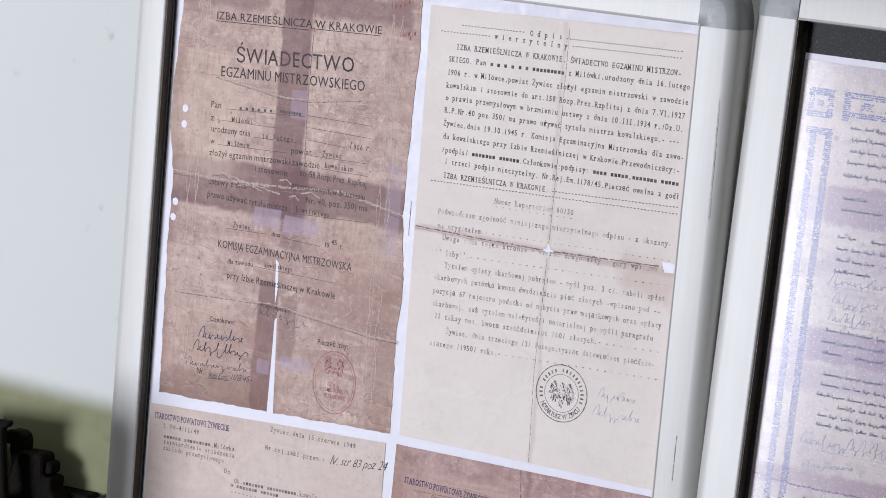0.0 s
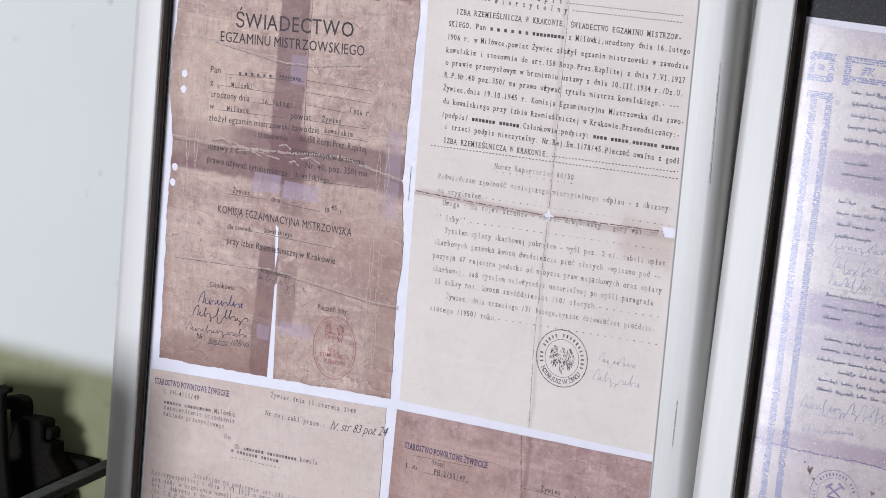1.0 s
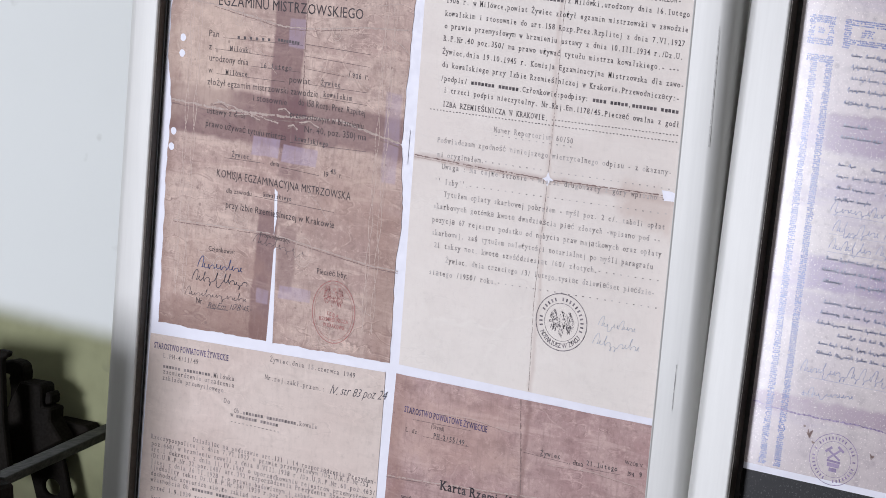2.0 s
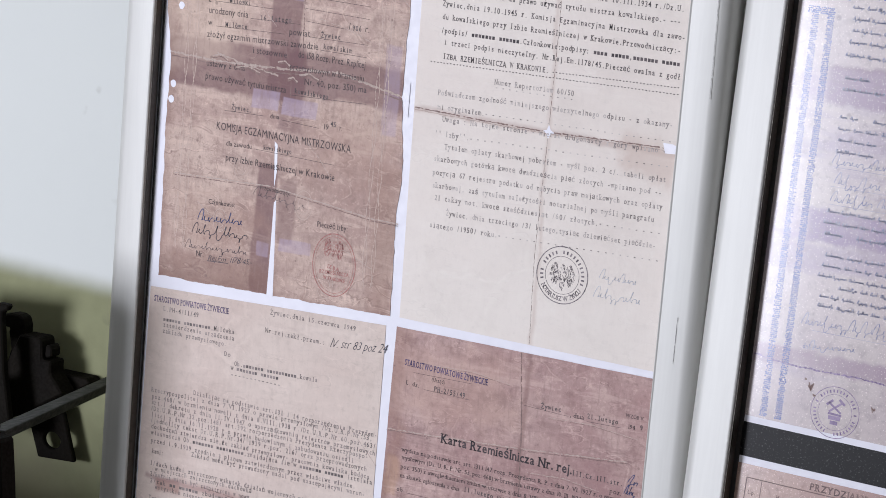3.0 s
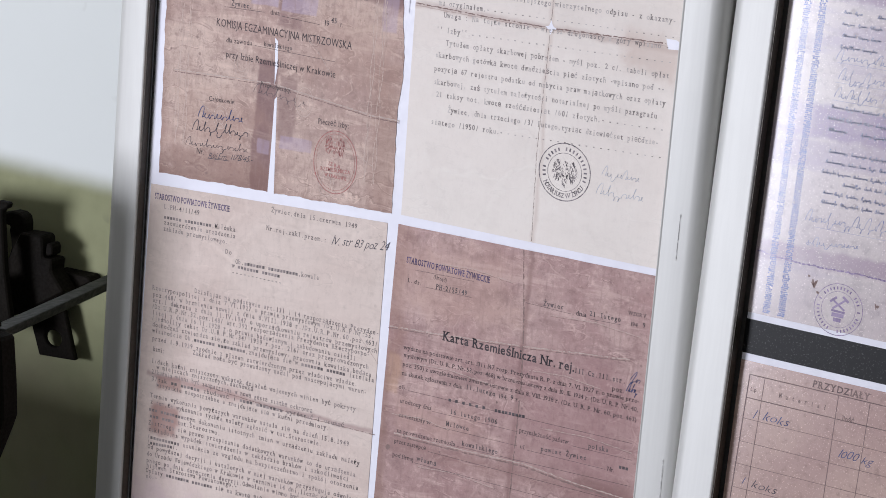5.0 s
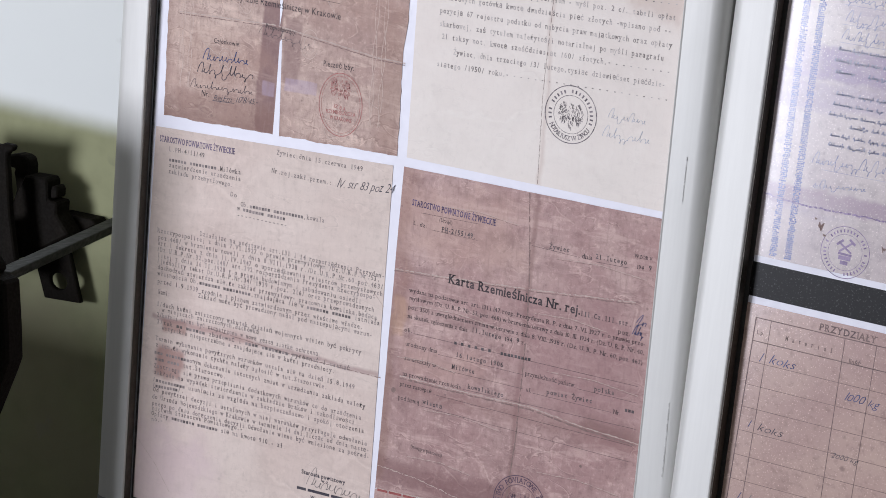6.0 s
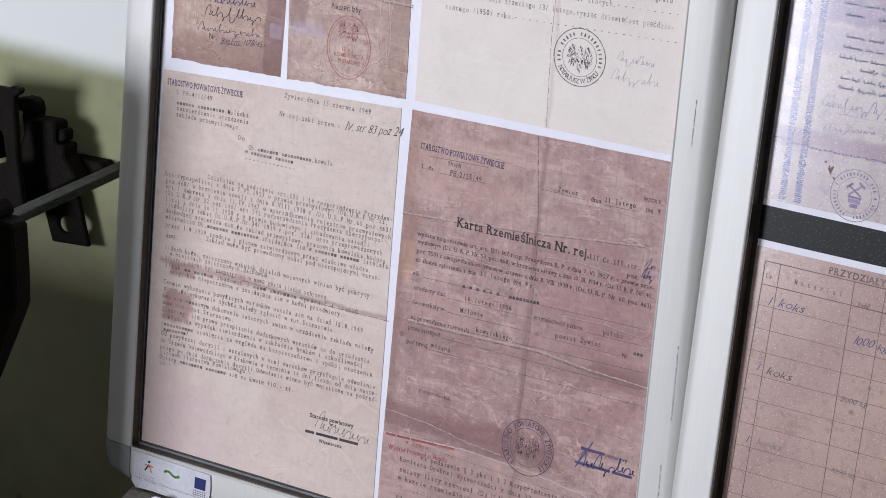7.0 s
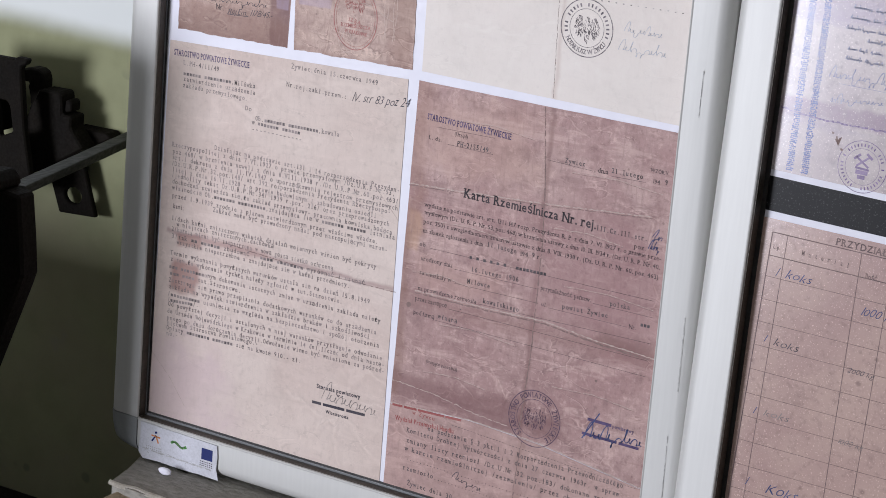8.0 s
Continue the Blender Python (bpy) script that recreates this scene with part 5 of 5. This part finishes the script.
# ---- sticker on the lower rail ----
sticker_outline = [(0.0012, -0.0100), (0.036, -0.0106), (0.0697, -0.0112), (0.0706, -0.020), (0.0700, -0.029), (0.0722, -0.0372), (0.055, -0.0368), (0.040, -0.0374), (0.018, -0.0368), (0.0045, -0.0376), (0.0003, -0.033), (0.0016, -0.020)]
sticker = part("sticker", prism(sticker_outline, -0.0007, -0.0003), "sticker_paper", left_frame, "peeling white sticker with small coloured emblems")
begin("sticker")
open_piece()
for k, (a, b, w) in enumerate((((12, -20), (15.5, -15), 1.3), ((15.5, -15), (18, -20.5), 1.3), ((11.5, -15.5), (19.5, -16), 1.1), ((14.5, -13), (16.5, -12.4), 1.6))):
    quad("orange_print" if k in (1, 2) else "flag_blue", a, b, w)
close_piece()
open_piece()
stroke("green_print", [Vector((29 + i * 0.9, -17 + 1.5 * math.sin(i / 2.4))) for i in range(16)], 1.9)
close_piece()
open_piece()
quad("flag_blue", (56.5, -17.6), (66.3, -17.6), 8.6)
close_piece()
for z in (-23.6, -25.2, -26.6):
    rule("type_ink", 55.5, z, 67, z, 0.7, 1.6)
for z in (-24.5, -26.2):
    rule("scuff", 7, z, 22, z, 0.8, 2.0)
crease("scuff", [(4, -27), (20, -27.5), (40, -28), (66, -28.5)], 0.9, rng, 0.8)
for k in range(9):
    x = 5 + k * 7.2
    crease("scuff", [(x, -26.5 + rng.uniform(-2, 2)), (x + rng.uniform(2, 5), -27 + rng.uniform(-3, 2))], 0.4, rng, 0.5)
flush("sticker", sticker, -0.0007)
for ob in sticker.children:
    ob.location.z = -0.0025
begin("scuffs")
for x, z0, z1 in ((421, 40, 90), (424, 120, 170), (425, 470, 545), (410, 30, 34), (418, 300, 330)):
    crease("scuff", [(x, z0), (x + rng.uniform(-1, 1), z1)], 0.35, rng, 0.3)
flush("scuffs", left_frame, 0.0002)

# ---- the bench that carries the frames ----
BENCH_Z = BASE - 0.0395


def bench_board():
    """A weathered plank with a broken front edge."""
    r, outline = random.Random(23), []
    outline += [(-0.008, 0.10), (1.25, 0.10), (1.25, -0.055)]
    n, d = 90, 0.0
    for i in range(1, n):
        d = 0.75 * d + r.uniform(-0.0042, 0.0042)
        outline.append((1.25 - 1.235 * i / n, -0.050 + d))
    outline += [(0.013, -0.047), (0.007, -0.02), (-0.003, 0.01), (-0.006, 0.06)]
    bm = bmesh.new()
    rows = [[bm.verts.new((x, y, z)) for x, y in outline] for z in (0.0, -0.03)]
    n = len(outline)
    es = [bm.edges.new((rows[0][i], rows[0][(i + 1) % n])) for i in range(n)]
    bmesh.ops.triangle_fill(bm, use_beauty=True, edges=es)
    for i in range(n):
        j = (i + 1) % n
        bm.faces.new((rows[0][i], rows[1][i], rows[1][j], rows[0][j]))
    bm.faces.new(rows[1])
    bmesh.ops.recalc_face_normals(bm, faces=bm.faces[:])
    return bm


bench = tagged(empty("bench", pose(0, 0, BENCH_Z)), "weathered wooden bench with a peeling front edge", "bench")
part("bench_board", bench_board(), "bench", bench)
flake = bmesh.new()
last, d, r = None, 0.0, random.Random(29)
for i in range(110):
    x = 0.013 + i * 0.0112
    d = 0.75 * d + r.uniform(-0.0036, 0.0036)
    row = [flake.verts.new((x, -0.050 + d + o, z)) for o, z in ((0.0022, 0.0003), (0.0004, 0.0016), (-0.0012, 0.0010), (-0.0022, -0.0012))]
    if last:
        for k in range(3):
            flake.faces.new((last[k], row[k], row[k + 1], last[k + 1]))
    last = row
bmesh.ops.solidify(flake, geom=flake.faces[:], thickness=0.0006)
part("peeling_edge", flake, "flake", bench, "curled whitish paint edge")
part("front_rail", box(bmesh.new(), 0.018, 1.25, -0.075, -0.03, -0.13, -0.006, 0.003), "raw_edge", bench, "bare beige wooden rail")
for x in (0.06, 1.15):
    part("leg", box(bmesh.new(), x - 0.035, x + 0.035, -0.03, 0.04, -BENCH_Z, -0.03, 0.003), "raw_edge", bench)
crumb = bmesh.new()
bmesh.ops.create_icosphere(crumb, subdivisions=2, radius=0.0036)
for v in crumb.verts:
    v.co = Vector((v.co.x * 1.6, v.co.y * 0.8, v.co.z * 0.75)) * (1 + 0.25 * noise.noise(v.co * 300))
tagged(part("plaster_crumb", crumb, "white_sheet"), "small white plaster crumb lying on the bench", "crumb").location = (0.034, -0.013, BENCH_Z + 0.003)

# ---- forged iron by the wall ----
def mm(*pts):
    return [(x / 1000, z / 1000) for x, z in pts]


def oval(cx, cz, rx, rz, n=18):
    return [((cx + rx * math.cos(2 * math.pi * i / n)) / 1000, (cz + rz * math.sin(2 * math.pi * i / n)) / 1000) for i in range(n)]


TOOL_Z = BASE - 0.19
tool_bench = tagged(empty("tool_bench", pose(0, 0, TOOL_Z)), "dark heavy workbench against the wall", "workbench")
part("bench_top", box(bmesh.new(), -1.1, -0.05, -0.42, 0.184, -0.06, 0, 0.004), "iron", tool_bench)
for x in (-1.02, -0.13):
    part("leg", box(bmesh.new(), x - 0.04, x + 0.04, -0.1, 0.17, -TOOL_Z, -0.06, 0.004), "iron", tool_bench)

def flat_bar(a, b, wide, thick):
    """A flat bar from a to b, lying on its broad side."""
    a, b = Vector(a), Vector(b)
    bm = box(bmesh.new(), -wide / 2, wide / 2, 0.0, (b - a).length, -thick / 2, thick / 2, 0.0012)
    bmesh.ops.transform(bm, matrix=Matrix.Translation(a) @ (b - a).to_track_quat("Y", "Z").to_matrix().to_4x4(), verts=bm.verts[:])
    return bm


bracket = tagged(empty("wall_bracket", pose(0, 0, BASE)), "dark flat iron bracket fixed to the wall", "wall bracket")
part("arm", flat_bar((-0.068, -0.066, 0.1625), (-0.148, 0.176, 0.1430), 0.012, 0.0070), "bar_steel", bracket, "worn grey flat bar")
part("drilled_plate", prism(mm((-237, 97), (-229, 88), (-220, 65), (-183, 68), (-198, 111)), 0.173, 0.178, 0.001, oval(-206.5, 81.5, 8.6, 7.0)), "iron", bracket, "black iron plate with a round hole")
part("wall_plate", box(bmesh.new(), -0.152, -0.122, 0.177, 0.1895, 0.125, 0.165, 0.001), "iron", bracket)

latch = tagged(empty("iron_latch", pose(0, 0, BASE)), "black forged hooked latch on the bracket", "iron tool")
part("hook", prism(mm((-259, 172), (-258, 177), (-254, 179), (-250, 180), (-244, 182), (-237, 182), (-232, 180), (-230, 174), (-230, 168), (-227, 146), (-242, 137), (-250, 130), (-248, 136), (-245, 145), (-243, 152), (-244, 159), (-246, 166), (-245, 170), (-249, 170), (-253, 170), (-255, 173)), 0.160, 0.172, 0.0012), "iron", latch)
part("stepped_body", prism(mm((-230, 168), (-211, 169), (-208, 168), (-207, 162), (-206, 152), (-204, 152), (-197, 152), (-197, 142), (-184, 128), (-223, 103), (-246, 93), (-251, 99), (-251, 128), (-243, 141)), 0.154, 0.1725, 0.0014), "iron", latch)
part("bolt_head", prism(mm((-206, 163), (-202, 164), (-200, 161), (-200, 155), (-204, 153), (-207, 154)), 0.158, 0.1702, 0.0010), "iron", latch)
part("ledge", prism(mm((-209, 138), (-176, 139), (-172, 136), (-195, 121), (-209, 118)), 0.173, 0.1895, 0.0008), "iron", latch)

plate = tagged(empty("slotted_iron_plate", pose(0, 0, BASE)), "black slotted iron plate held off the wall", "iron tool")
part("plate", prism(mm((-300, 190), (-254, 195), (-234, 196), (-231, 198), (-221, 198), (-221, 195), (-223, 193), (-227, 191), (-227, 185), (-222, 142), (-214, 105), (-214, 95), (-222, 88), (-300, 86)), 0.127, 0.134, 0.0012, mm((-250, 161), (-240, 161), (-237, 157), (-233, 137), (-246, 131))), "iron", plate)
part("standoff", box(bmesh.new(), -0.298, -0.282, 0.1342, 0.1895, 0.12, 0.16, 0.001), "iron", plate)

vise = tagged(empty("iron_vise", pose(0, 0, BASE)), "black iron leg vise standing on the workbench", "vise")
part("jaw", prism(mm((-128, 178), (-103, 179), (-72, 182), (-60, 183), (-55, 181), (-53, 177), (-52, 171), (-104, 171)), -0.110, -0.078, 0.003), "iron", vise)
part("leg", prism(mm((-52, 171), (-40, 170), (-38, 154), (-36, 138), (-34, 114), (-37, 105), (-66, 31), (-80, -7), (-88, -60), (-88, -189.8), (-135, -189.8), (-128, 160), (-104, 170.8)), -0.098, -0.080, 0.002), "iron", vise)

# unseen block added out of view to shade the left rail and lower wall
shade_block = tagged(empty("unseen_shade_block", pose(0, 0, BASE)), "big black stepped iron block on the workbench", "iron block")
part("body", prism(mm((-620, -189.8), (-56, -189.8), (-53, -150), (-53, 262), (-64, 272), (-150, 272), (-165, 262), (-165, 100), (-200, 90), (-620, 82)), -0.170, -0.120, 0.004), "iron", shade_block)

bpy.data.objects.remove(font_object)
bpy.data.curves.remove(font_curve)
